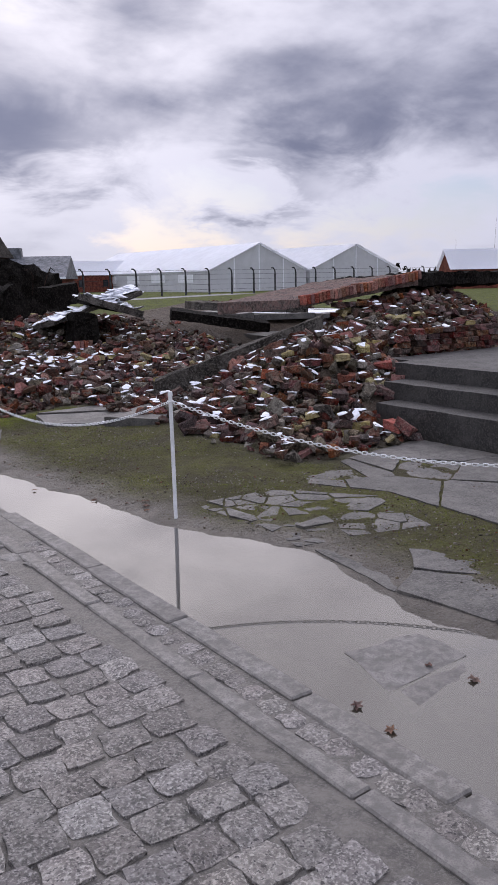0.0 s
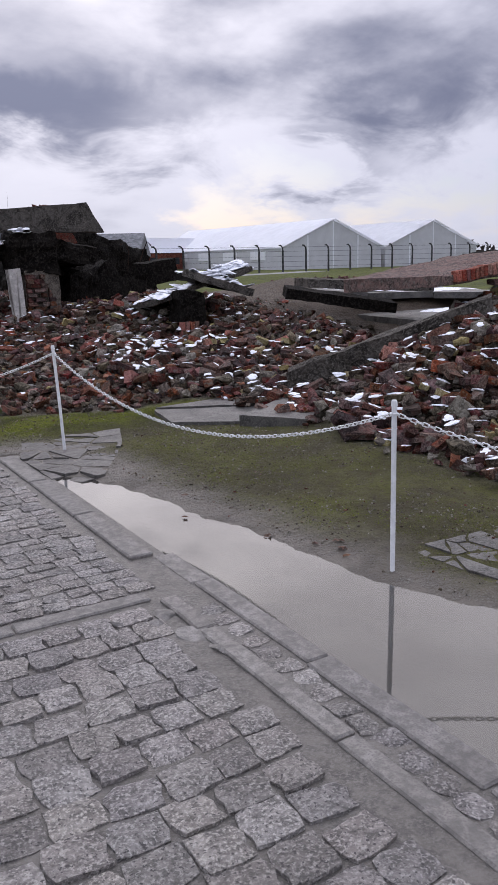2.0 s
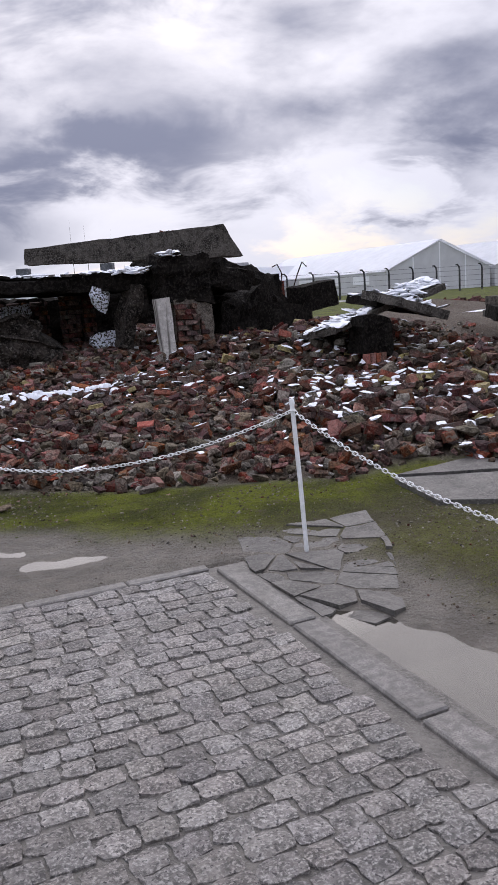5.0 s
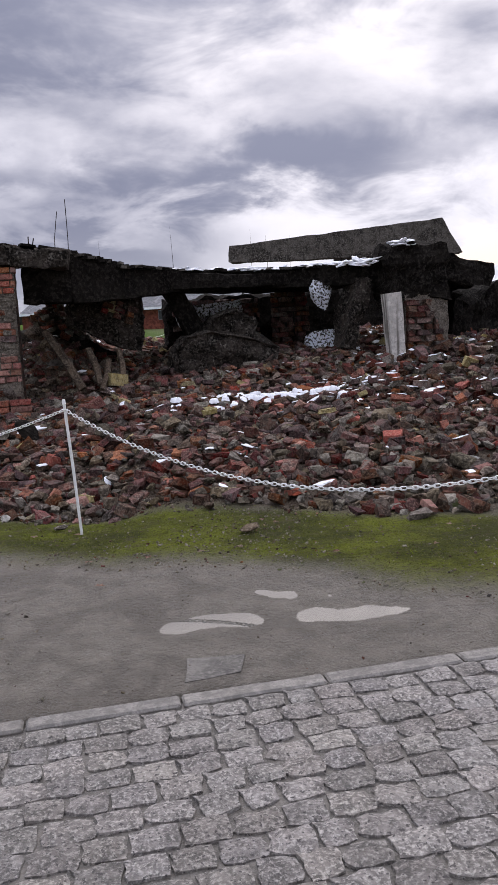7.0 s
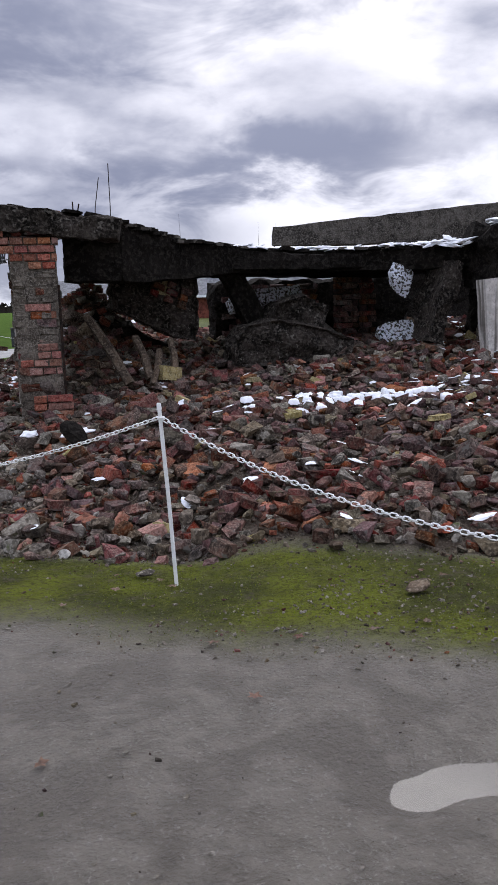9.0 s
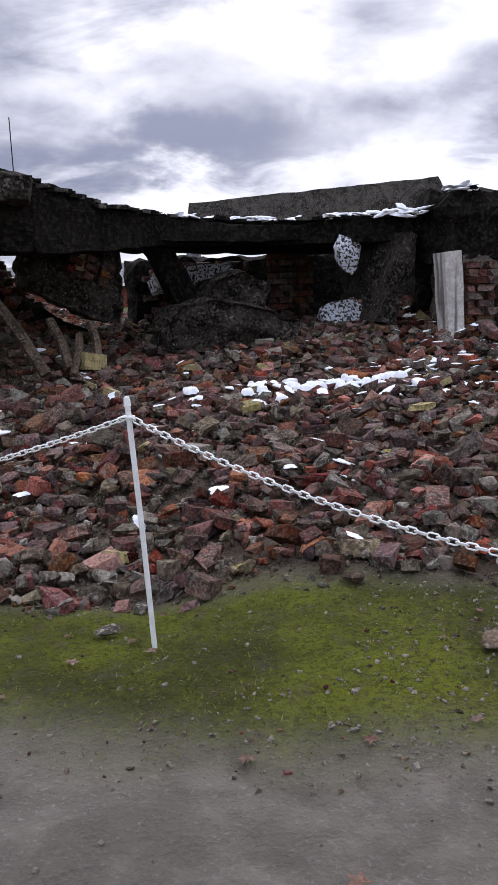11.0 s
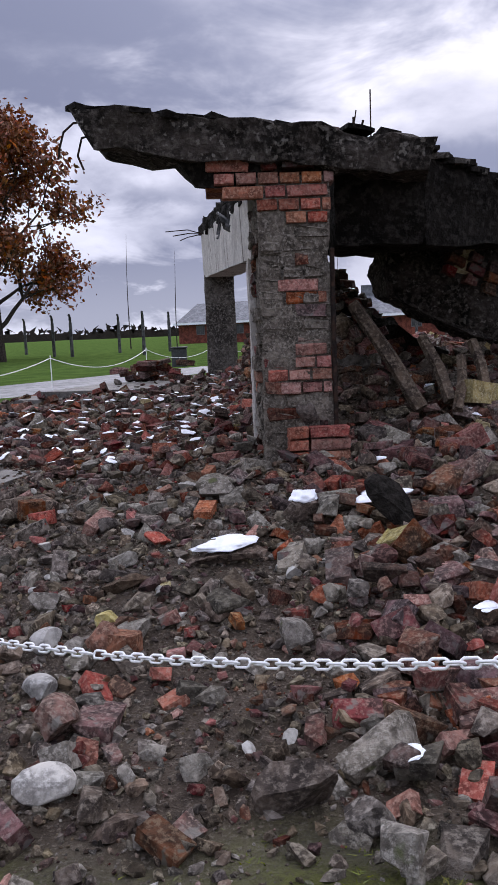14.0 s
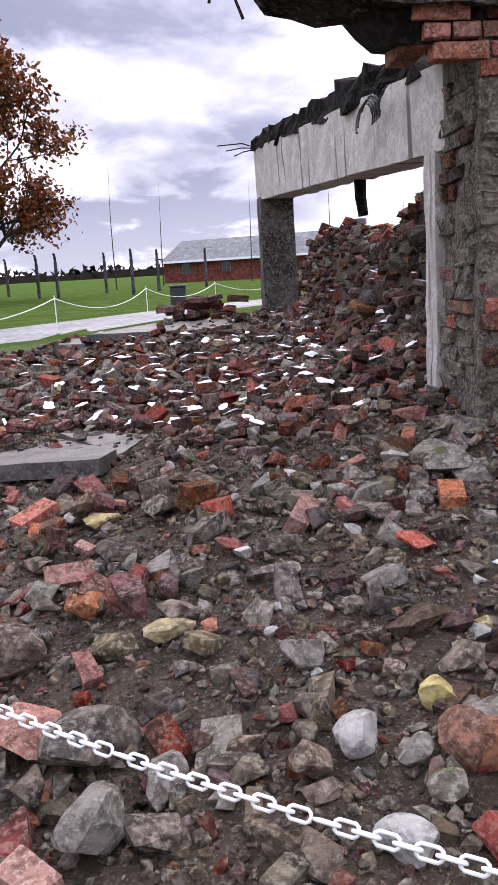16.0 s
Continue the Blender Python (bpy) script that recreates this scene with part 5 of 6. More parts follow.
def branch(bm, leaves, start, way, length, radius, depth, rr, spread=0.6, leafy=0, up=0.25):
    pts, p, d = [start], start.copy(), way.normalized()
    n = 4
    for i in range(n):
        d = (d + V((rr.uniform(-1, 1), rr.uniform(-1, 1), rr.uniform(-0.6, 1))) * 0.16 + V((0, 0, up * 0.2))).normalized()
        p = p + d * length / n
        pts.append(p)
    tube(bm, pts, radius, 5 if depth > 1 else 3, radius * 0.55)
    if depth == 0:
        for q in pts[1:]:
            for _ in range(leafy):
                leaves.append(q + V((rr.gauss(0, 1), rr.gauss(0, 1), rr.gauss(0, 1))) * 0.42)
        return
    for k in range(rr.choice((3, 4, 4)) if depth > 1 else 4):
        i = rr.choice((2, 3, 4, 4))
        a = rr.uniform(0, math.tau)
        o = d.orthogonal().normalized()
        side = o * math.cos(a) + d.cross(o) * math.sin(a)
        branch(bm, leaves, pts[i], d * (1 - spread * 0.45) + side * spread + V((0, 0, up)), length * rr.uniform(0.58, 0.78), radius * 0.5, depth - 1, rr, spread, leafy, up)


def tree(at, height, seed, leafy, name, label, trunk_r, spread, up, leaf_size=0.16, depth=4):
    rr = random.Random(seed)
    ob = thing(name, label, "tree", at)
    bm, leaves = bmesh.new(), []
    base = V(at)
    lead = [base + V((0.02 * height * math.sin(2.1 * q + seed) * q, 0.02 * height * math.cos(1.7 * q + seed) * q, height * (0.93 * q) - 0.3)) for q in np.linspace(0, 1, 9)]
    tube(bm, lead, trunk_r * 1.25, 9, trunk_r * 0.08)
    n = 20 if depth > 2 else 26
    for k in range(n):
        h = 0.16 + 0.78 * k / n
        i = min(int(h * 8), 7)
        p = lead[i].lerp(lead[i + 1], h * 8 - i)
        a = 2.4 * k + rr.uniform(-0.4, 0.4)
        w = V((math.cos(a) * spread, math.sin(a) * spread, rr.uniform(0.25, 0.6) + up))
        reach = height * spread * 0.42 * (1.0 - 0.62 * abs(h - 0.38) / 0.6) * rr.uniform(0.75, 1.15)
        branch(bm, leaves, p, w, reach, trunk_r * 0.42 * (1.1 - h), depth - 2, rr, spread, leafy, up)
    part("trunk", bm, M_BARK, ob)
    if leafy:
        verts, faces = [], []
        for p in leaves:
            a, b = V((rr.gauss(0, 1), rr.gauss(0, 1), rr.gauss(0, 1))).normalized(), V((rr.gauss(0, 1), rr.gauss(0, 1), rr.gauss(0, 1))).normalized()
            b = (b - a * a.dot(b)).normalized()
            s = leaf_size * rr.uniform(0.6, 1.3)
            i = len(verts)
            verts += [p + a * s, p + b * s * 0.6, p - a * s, p - b * s * 0.6]
            faces.append((i, i + 1, i + 2, i + 3))
        part("crown", mesh_from("crown", verts, faces, M_LEAF), None, ob, "sparse rust-brown autumn leaves")
    return ob


tree((-15.7, 67, -0.3), 15.4, 5, 20, "oak_tree", "tall oak with rust-brown autumn leaves", 0.46, 0.74, 0.12, 0.19)
tree((-19.8, 70.5, -0.3), 14, 9, 0, "bare_tree", "bare leafless tree on the lawn", 0.3, 0.6, 0.2)
for k, (x, yy, h) in enumerate(((-8.6, 88, 12), (-4.4, 92, 10.5), (4, 90, 10), (11, 87, 11), (22, 92, 10.5), (27, 120, 14), (36, 132, 14), (130, 100, 14), (140, 95, 12), (118, 90, 10), (190, 160, 16))):
    tree((x, yy, 0.0), h, 30 + k, 0, "poplar", "slender bare young poplar", 0.05, 0.10, 0.9, depth=2)

house = thing("brick_barrack", "long low red brick barrack with a grey roof", "house", (-4, 100, 0))
U, W, L = V((0.857, -0.515, 0)), V((0.515, 0.857, 0)), 46.0
O = V((-4.6, 105, 0.1))


def at_house(u, w, z):
    return O + U * u + W * w + V((0, 0, z))


def house_box(u0, u1, w0, w1, z0, z1):
    bm = bmesh.new()
    lo = [bm.verts.new(at_house(u, w, z0)) for u, w in ((u0, w0), (u1, w0), (u1, w1), (u0, w1))]
    hi = [bm.verts.new(at_house(u, w, z1)) for u, w in ((u0, w0), (u1, w0), (u1, w1), (u0, w1))]
    bm.faces.new(lo[::-1])
    bm.faces.new(hi)
    for i in range(4):
        bm.faces.new((lo[i], lo[(i + 1) % 4], hi[(i + 1) % 4], hi[i]))
    return bm


part("wall", house_box(0, L, 0, 10, -0.8, 2.2), M_HOUSE, house, "red brick walls")
bm = bmesh.new()
pts = [(-0.4, -0.5, 2.0), (L + 0.4, -0.5, 2.0), (L + 0.4, 5, 4.5), (-0.4, 5, 4.5), (-0.4, 10.5, 2.0), (L + 0.4, 10.5, 2.0)]
vs = [bm.verts.new(at_house(*p)) for p in pts]
for f in ((0, 1, 2, 3), (3, 2, 5, 4), (0, 3, 4), (1, 5, 2)):
    bm.faces.new([vs[i] for i in f])
roof_h = part("roof", bm, M_TILE, house, "grey tiled roof")
part("eave_snow", house_box(-0.4, L + 0.4, -0.62, -0.3, 1.98, 2.22), M_SNOW, house, "line of snow along the eave")
for k in range(4):
    u = 11 + 9.6 * k
    c = part("chimney", house_box(u, u + 1.3, 4.4, 5.6, 4.2, 5.4), M_TILE, house)
    tagged(c, "grey ridge vent")
for k in range(9):
    u = 2.5 + 5 * k
    win = part("window", house_box(u - 0.1, u + 1.0, -0.05, 0.02, 0.8, 1.85), M_TILE, house, "small dark window")
    part("pane", house_box(u, u + 0.42, -0.08, -0.04, 0.9, 1.75), M_WINDOW, win)
    part("pane", house_box(u + 0.48, u + 0.9, -0.08, -0.04, 0.9, 1.75), M_WINDOW, win)



def cottage(x, y, length, width, eave, ridge, turn, label, roof_mat):
    ob = thing("cottage", label, "house", (x, y, 0))
    m = pose(x, y, 0, 0, 0, turn)
    bm = bmesh.new()
    prof = [(-width / 2, -0.5), (width / 2, -0.5), (width / 2, eave), (0, ridge), (-width / 2, eave)]
    f, g = [bm.verts.new(m @ V((0, a, b))) for a, b in prof], [bm.verts.new(m @ V((length, a, b))) for a, b in prof]
    bm.faces.new(f)
    bm.faces.new(g[::-1])
    for i in range(5):
        bm.faces.new((f[i], g[i], g[(i + 1) % 5], f[(i + 1) % 5]))
    part("wall", bm, M_HOUSE, ob)
    for side in (-1, 1):
        bm = bmesh.new()
        vs = [bm.verts.new(m @ V(p)) for p in ((-0.4, side * (width / 2 + 0.4), eave - 0.15), (length + 0.4, side * (width / 2 + 0.4), eave - 0.15), (length + 0.4, 0, ridge + 0.12), (-0.4, 0, ridge + 0.12))]
        bm.faces.new(vs)
        bmesh.ops.solidify(bm, geom=bm.faces[:], thickness=0.15)
        part("roof", bm, roof_mat, ob)
    for k in range(3):
        bm = bmesh.new()
        box(bm, length * (0.2 + 0.3 * k), length * (0.2 + 0.3 * k) + 1.0, -width / 2 - 0.05, -width / 2 + 0.05, 1.0, 2.1, m)
        part("window", bm, M_WINDOW, ob)


cottage(86, 74, 20, 9, 2.6, 5.0, -38, "low brick house with a snowy roof beyond the fence", M_SNOW)
cottage(101, 86, 4, 5, 2.2, 4.2, -20, "small red brick gatehouse beyond the fence", M_TILE)
cottage(52, 128, 16, 9, 3.0, 5.2, 10, "low house with a snowy roof behind the marquees", M_SNOW)
lawn_path = bmesh.new()
prev = None
for x, yy, w in ((-40, 20.0, 6.5), (-12, 30.5, 6), (-7.3, 34.0, 5.5), (-2, 43.8, 4.2), (4, 51.0, 4), (10.6, 57.6, 4), (30, 74, 4), (60, 84, 4)):
    rowv = []
    for s in (-0.5, 0.5):
        px, py = x + s * w * -0.55, yy + s * w * 0.83
        rowv.append(lawn_path.verts.new((px, py, float(land(px, py)) + 0.025)))
    if prev:
        lawn_path.faces.new((prev[0], rowv[0], rowv[1], prev[1]))
    prev = rowv
bmesh.ops.subdivide_edges(lawn_path, edges=list(lawn_path.edges), cuts=6, use_grid_fill=True)
for v in lawn_path.verts:
    v.co.z = float(land(v.co.x, v.co.y)) + 0.03
tagged(part("path", lawn_path, M_PATH), "wet grey asphalt path across the lawn", "path", kind="structure")

hooks = []
for x, yy in ((-8.2, 24.0), (-5.83, 33.6), (-3.93, 43.9), (-1.07, 49.1), (2.9, 53.5), (7.0, 58.0)):
    hooks.append(chain_post((x, yy, float(land(x, yy))), 0, 0, 0.98))
for a, b in zip(hooks, hooks[1:]):
    ob = thing("chain", "thin white chain sagging along the path", "chain", tuple(a), "path chains")
    bm = bmesh.new()
    tube(bm, [a.lerp(b, k / 14) - V((0, 0, 4 * 0.45 * (k / 14) * (1 - k / 14))) for k in range(15)], 0.014, 4)
    part("links", bm, M_CHAIN, ob)

bin_ob = thing("litter_bin", "square black litter bin on the lawn", "litter bin", (-2.75, 48.5, float(land(-2.75, 48.5))))
bm = bmesh.new()
box(bm, -3.1, -2.4, 48.2, 48.9, bin_ob.location.z, bin_ob.location.z + 0.85, None, 0.03)
part("body", bm, M_DARK, bin_ob)
bm = bmesh.new()
box(bm, -3.14, -2.36, 48.16, 48.94, bin_ob.location.z + 0.86, bin_ob.location.z + 0.93, None, 0.02)
part("lid", bm, M_DARK, bin_ob)
for k, (x, yy, h) in enumerate(((-13.2, 74, 3.1), (-11.5, 72, 2.3), (-8.6, 78, 3.2), (-6.0, 70, 2.4), (-4.4, 76, 3.4), (-0.6, 80, 3.0), (4.4, 76, 3.2), (9.5, 74, 3.0), (14.5, 72, 3.2), (-17.5, 84, 2.6), (-19, 80, 2.6), (-23, 80, 2.6), (-25, 78, 2.6))):
    o = copy_thing(first, pose(x, yy, float(land(x, yy)), 0, 0, 90))

# woods on the skyline
verts, faces = [], []
rr = random.Random(8)
for k in range(260):
    a = radians(-35 + 125 * k / 260)
    d = 420 + 60 * rr.random()
    x, yy = d * math.sin(a), d * math.cos(a)
    h, w = rr.uniform(3.5, 7.5), rr.uniform(4, 8)
    for q in range(9):
        i = len(verts)
        c = V((x + rr.uniform(-w, w), yy + rr.uniform(-4, 4), rr.uniform(0, h)))
        verts += [c + V((rr.uniform(-2, 2), 0, rr.uniform(-2, 2))) * 1.3 for _ in range(4)]
        faces.append((i, i + 1, i + 2, i + 3))
    i = len(verts)
    verts += [V((x - 7, yy, -2)), V((x + 7, yy, -2)), V((x + 7, yy, h * 0.6)), V((x - 7, yy, h * 0.6))]
    faces.append((i, i + 1, i + 2, i + 3))
tagged(new("far_woods", mesh_from("far_woods", verts, faces, M_BARK)), "low bare woods along the skyline", "woods", kind="stuff")

# ---- rubble ----


def gather(name, placed, material, parent, label):
    """Many pieces in one mesh: placed holds (mesh, matrix)."""
    cache, vs, fs, base = {}, [], [], 0
    for me, m in placed:
        if me not in cache:
            co = np.empty(len(me.vertices) * 3)
            me.vertices.foreach_get("co", co)
            cache[me] = (co.reshape(-1, 3), [tuple(p.vertices) for p in me.polygons])
        co, polys = cache[me]
        a = np.array(m)
        vs.append(co @ a[:3, :3].T + a[:3, 3])
        fs += [tuple(i + base for i in p) for p in polys]
        base += len(co)
    me = bpy.data.meshes.new(name)
    me.from_pydata(np.concatenate(vs), [], fs)
    me.materials.append(material)
    me.update()
    ob = new(name, me)
    ob.parent = parent
    ob.matrix_local = Matrix.Translation(-parent.location)
    return tagged(ob, label, kind="stuff")


def shard_data(name, material, seed, blocky=False):
    """An angular broken piece about 1 m long: the hull of a few points, or of a chipped block."""
    q = random.Random(seed)
    bm = bmesh.new()
    if blocky:
        for sx in (-1, 1):
            for sy in (-1, 1):
                for sz in (-1, 1):
                    c = V((sx * 0.5, sy * 0.33, sz * 0.24))
                    if q.random() < 0.35:
                        bm.verts.new(c * q.uniform(0.45, 0.8))
                    else:
                        bm.verts.new(c * q.uniform(0.88, 1.05))
                        bm.verts.new((c.x * q.uniform(0.7, 0.9), c.y * q.uniform(0.95, 1.05), c.z))
    else:
        for _ in range(15):
            d = V((q.gauss(0, 1), q.gauss(0, 1), q.gauss(0, 1))).normalized()
            bm.verts.new((d.x * 0.5 * q.uniform(0.75, 1), d.y * 0.38 * q.uniform(0.75, 1), max(-0.22, min(0.22, d.z * 0.34))))
    hull = bmesh.ops.convex_hull(bm, input=list(bm.verts))
    loose = [v for v in bm.verts if not v.link_faces]
    bmesh.ops.delete(bm, geom=loose, context="VERTS")
    bmesh.ops.recalc_face_normals(bm, faces=bm.faces)
    me = bpy.data.meshes.new(name)
    bm.to_mesh(me)
    bm.free()
    me.materials.append(material)
    return me


BRICK_SHARDS = [shard_data("brick", M_BRICK_OLD, 800 + q, q % 3 > 0) for q in range(12)]
RED_SHARDS = [shard_data("brick", M_BRICK, 830 + q, q % 3 > 0) for q in range(5)]
STONE_SHARDS = [shard_data("stone", M_STONE, 860 + q, q % 4 == 0) for q in range(14)]
GREY_SHARDS = [shard_data("stone", M_GREY_STONE, 890 + q, q % 3 == 0) for q in range(6)]
heap = thing("rubble_heap", "spread heap of broken bricks, stones and mortar", "rubble", (1.0, 13.5, 0))
rr = random.Random(77)


def scatter(count, x0, x1, y0, y1, keep):
    out = []
    while len(out) < count:
        n = 4000
        xs, ys = np.array([rr.uniform(x0, x1) for _ in range(n)]), np.array([rr.uniform(y0, y1) for _ in range(n)])
        p = keep(xs, ys)
        zs = ground_height(xs, ys)
        for x, y, z, q in zip(xs, ys, zs, p):
            if rr.random() < q:
                out.append((float(x), float(y), float(z)))
                if len(out) >= count:
                    break
    return out


def plates(x, y):
    """1 on the bare floor plates beside the lintel."""
    return np.maximum((np.abs(x + 2.75) < 1.05) * (np.abs(y - 22.5) < 1.9), (np.abs(x + 3.1) < 0.45) * (np.abs(y - 16.2) < 0.5)) * 1.0


def heap_density(x, y):
    m = heap_mask(x, y)
    d = behind_edge(x, y)
    bare = smooth(-x, 0.7, 1.4) * smooth(16.2 - y, 0, 0.6) * 0.9       # earthy stretch before the lintel
    moss = 0.8 * hump(x, y, 4.9, 14.3, 0.6, 0.5)
    return m * (1 - bare) * (1 - moss) * (1 - 0.85 * plates(x, y)) * (1 - 0.5 * smooth(-x, 1.2, 1.7) * smooth(y, 17, 18)) * (0.35 + 0.65 * smooth(d, 0.0, 0.9) + 0.2 * (x > 4))


def snow_zone(x, y):
    z = 0.85 * hump(x, y, 2.0, 14.6, 0.8, 0.4, -10) + 0.7 * hump(x, y, 5.0, 12.6, 1.2, 0.8) + 0.6 * hump(x, y, 6.0, 8.6, 1.1, 1.3) + 0.7 * hump(x, y, 3.6, 14.9, 0.8, 0.6)
    z = z + 0.16 * smooth(x, 3.0, 4.5)
    return z + 1.0 * hump(x, y, -2.2, 18.6, 1.2, 1.6) + 0.5 * hump(x, y, 6.0, 14.0, 0.7, 0.6) + 0.03


CAPS = [snow_data("snow", 200 + q, 0.5) for q in range(6)]
near_bricks, far_bricks, snow_bits = [], [], []
for x, y, z in scatter(21000, -4.5, 8.0, 9.0, 25.5, heap_density) + scatter(5200, 4.2, 13.0, 5.4, 9.8, lambda x, y: heap_mask(x, y) * ((x < 6.0) | (y > 6.3)) * ((x < 7.2) | (y > 7.4))):
    s = rr.choice((1.0, 0.85, 0.7, 0.6, 0.5, 0.42, 0.36)) * (0.8 if x < 4 else 0.95)
    if x < -1.0:
        s *= 0.8 if y < 16.5 else 0.9
    flat = rr.random() < 0.72
    turn = Euler((radians(rr.gauss(0, 12)), radians(rr.gauss(0, 13)), rr.uniform(0, math.tau))) if flat else Euler((rr.uniform(0, 6.2), rr.uniform(-0.7, 0.7), rr.uniform(0, 6.2)))
    m = Matrix.LocRotScale(V((x, y, z + (rr.uniform(0.0, 0.12) if x < 4 else rr.uniform(0.0, 0.17)) * s + 0.01)), turn, V((s * rr.uniform(0.8, 1.05), s * rr.uniform(0.85, 1.2), s * rr.uniform(0.85, 1.25))))
    q = rr.random()
    data = rr.choice(PALE) if q < (0.010 if x < 5 else 0.05) else rr.choice(BRICKS) if q < 0.05 else rr.choice(BATS)
    if q > 0.24:
        data, m = rr.choice(BRICK_SHARDS if q < 0.60 else RED_SHARDS if q < 0.64 else STONE_SHARDS if q < 0.93 else GREY_SHARDS), m @ Matrix.Diagonal((0.25, 0.22, 0.20, 1))
    (near_bricks if q <= 0.64 and -2.9 < x < 1.3 and 12.0 < y < 15.4 else far_bricks).append((data, m))
    if flat and s > 0.5 and rr.random() < 1.5 * float(snow_zone(x, y)):
        cap = (m @ Matrix.Translation((0, 0, 0.034)) @ Matrix.Diagonal((0.19, 0.10, 0.05, 1))) if q <= 0.24 else (m @ Matrix.Translation((0, 0, 0.20)) @ Matrix.Diagonal((0.62, 0.46, 0.22, 1)))
        snow_bits.append((rr.choice(CAPS), cap))
near_stones, far_stones = [], []
for x, y, z in scatter(13000, -5.0, 9.0, 5.4, 26.0, lambda x, y: heap_mask(x, y) * (1 + 1.5 * (x < -0.3) * (y < 16)) * (1 - 0.85 * plates(x, y)) * (0.45 + 0.55 * smooth(-x, 0.5, 1.5))):
    s = rr.choice((0.05, 0.06, 0.07, 0.08, 0.07, 0.09, 0.1, 0.12, 0.14, 0.18)) * rr.uniform(0.8, 1.2)
    if x > -1 and s > 0.2:
        s *= 0.7
    m = Matrix.LocRotScale(V((x, y, z + s * 0.12)), Euler((rr.uniform(-0.5, 0.5), rr.uniform(-0.5, 0.5), rr.uniform(0, 6.3))), V((s, s * rr.uniform(0.6, 1), s * rr.uniform(0.7, 1.2))))
    data = rr.choice(COBBLES) if rr.random() < 0.04 else rr.choice(BRICK_SHARDS + RED_SHARDS) if rr.random() < 0.3 else rr.choice(GREY_SHARDS) if rr.random() < 0.2 else rr.choice(STONE_SHARDS)
    (near_stones if -3.4 < x < 0.6 and 12.2 < y < 15.0 and s > 0.09 else far_stones).append((data, m))


def pieces(name, placed, limit):
    for data, m in placed[:limit]:
        o = new(name, data)
        o.parent = heap
        o.matrix_local = Matrix.Translation(-heap.location) @ m
    return placed[limit:]


left_b = pieces("brick", near_bricks, 300)
left_s = pieces("stone", near_stones, 300)
for mats, src, nm in ((M_BRICK, BRICKS, "brick_rubble"), (M_BRICK_OLD, BATS + BRICK_SHARDS, "brick_rubble"), (M_BRICK, RED_SHARDS, "brick_rubble"), (M_STONE, STONE_SHARDS, "stone_rubble"), (M_GREY_STONE, GREY_SHARDS, "stone_rubble"), (M_BRICK_PALE, PALE, "brick_rubble")):
    sel = [p for p in far_bricks + left_b if p[0] in src]
    if sel:
        gather(nm, sel, mats, heap, "broken bricks past counting")
for mats, src, nm in ((M_STONE, STONE_SHARDS, "stone_rubble"), (M_GREY_STONE, GREY_SHARDS, "stone_rubble"), (M_STONE_PALE, COBBLES, "stone_rubble"), (M_BRICK_OLD, BRICK_SHARDS, "stone_rubble"), (M_BRICK, RED_SHARDS, "stone_rubble")):
    sel = [p for p in far_stones + left_s if p[0] in src]
    if sel:
        gather(nm, sel, mats, heap, "broken stones past counting")
remains = thing("brick_heap", "far low heap of dark bricks before the fence", "rubble", (24, 33, -0.3))
gather("brick_rubble", [(rr.choice(BRICK_SHARDS), Matrix.LocRotScale(V((24 + rr.gauss(0, 1.6), 33 + rr.gauss(0, 0.9), -0.35 + rr.uniform(0, 0.9))), Euler((rr.gauss(0, 0.4), rr.gauss(0, 0.4), rr.uniform(0, 6.3))), V((0.45, 0.42, 0.42)))) for _ in range(420)], M_BRICK_OLD, remains, "dark broken bricks")
gather("snow", snow_bits, M_SNOW, heap, "remnants of old snow on the bricks")
GRIT = [shard_data("grit", M_STONE, 930 + q, q == 0) for q in range(6)]
gravel = []
for x, y, z in scatter(44000, -4.2, 5.0, 11.0, 17.5, lambda x, y: heap_mask(x, y) * np.clip(1.35 - 0.16 * np.abs(y - 13.4), 0.15, 1) * (0.35 + 0.65 * smooth(-x, -0.5, 0.8))):
    s = 0.013 + 0.06 * rr.random() ** 4
    gravel.append((rr.choice(GRIT), Matrix.LocRotScale(V((x, y, z + s * 0.1)), Euler((rr.uniform(-0.5, 0.5), rr.uniform(-0.5, 0.5), rr.uniform(0, 6.3))), V((s, s * 0.8, s)))))
pale_grit = []
for x, y, z in scatter(16000, -3.5, 5.5, 2.0, 13.2, lambda x, y: (1 - heap_mask(x, y)) * ((x > 1.95) | (y > 8.65)) * (0.1 + 0.9 * (moss_mask(x, y) > 0.05)) * (0.2 + 0.8 * (field(x, y, 1.4, 3) > 0)) * (hollow(x, y) < 0.01)):
    s = 0.006 + 0.026 * rr.random() ** 4
    (gravel if rr.random() < 0.45 else pale_grit).append((rr.choice(GRIT), Matrix.LocRotScale(V((x, y, z + s * 0.1)), Euler((0, 0, rr.uniform(0, 6.3))), V((s, s * 0.8, s)))))
gather("gravel", [g for k, g in enumerate(gravel) if k % 5], M_STONE, heap, "grit and crumbs of mortar")
gather("gravel", pale_grit, M_GREY_STONE, heap, "pale grit on the open ground")
gather("gravel", gravel[::5], M_BRICK_OLD, heap, "crumbs of red brick")

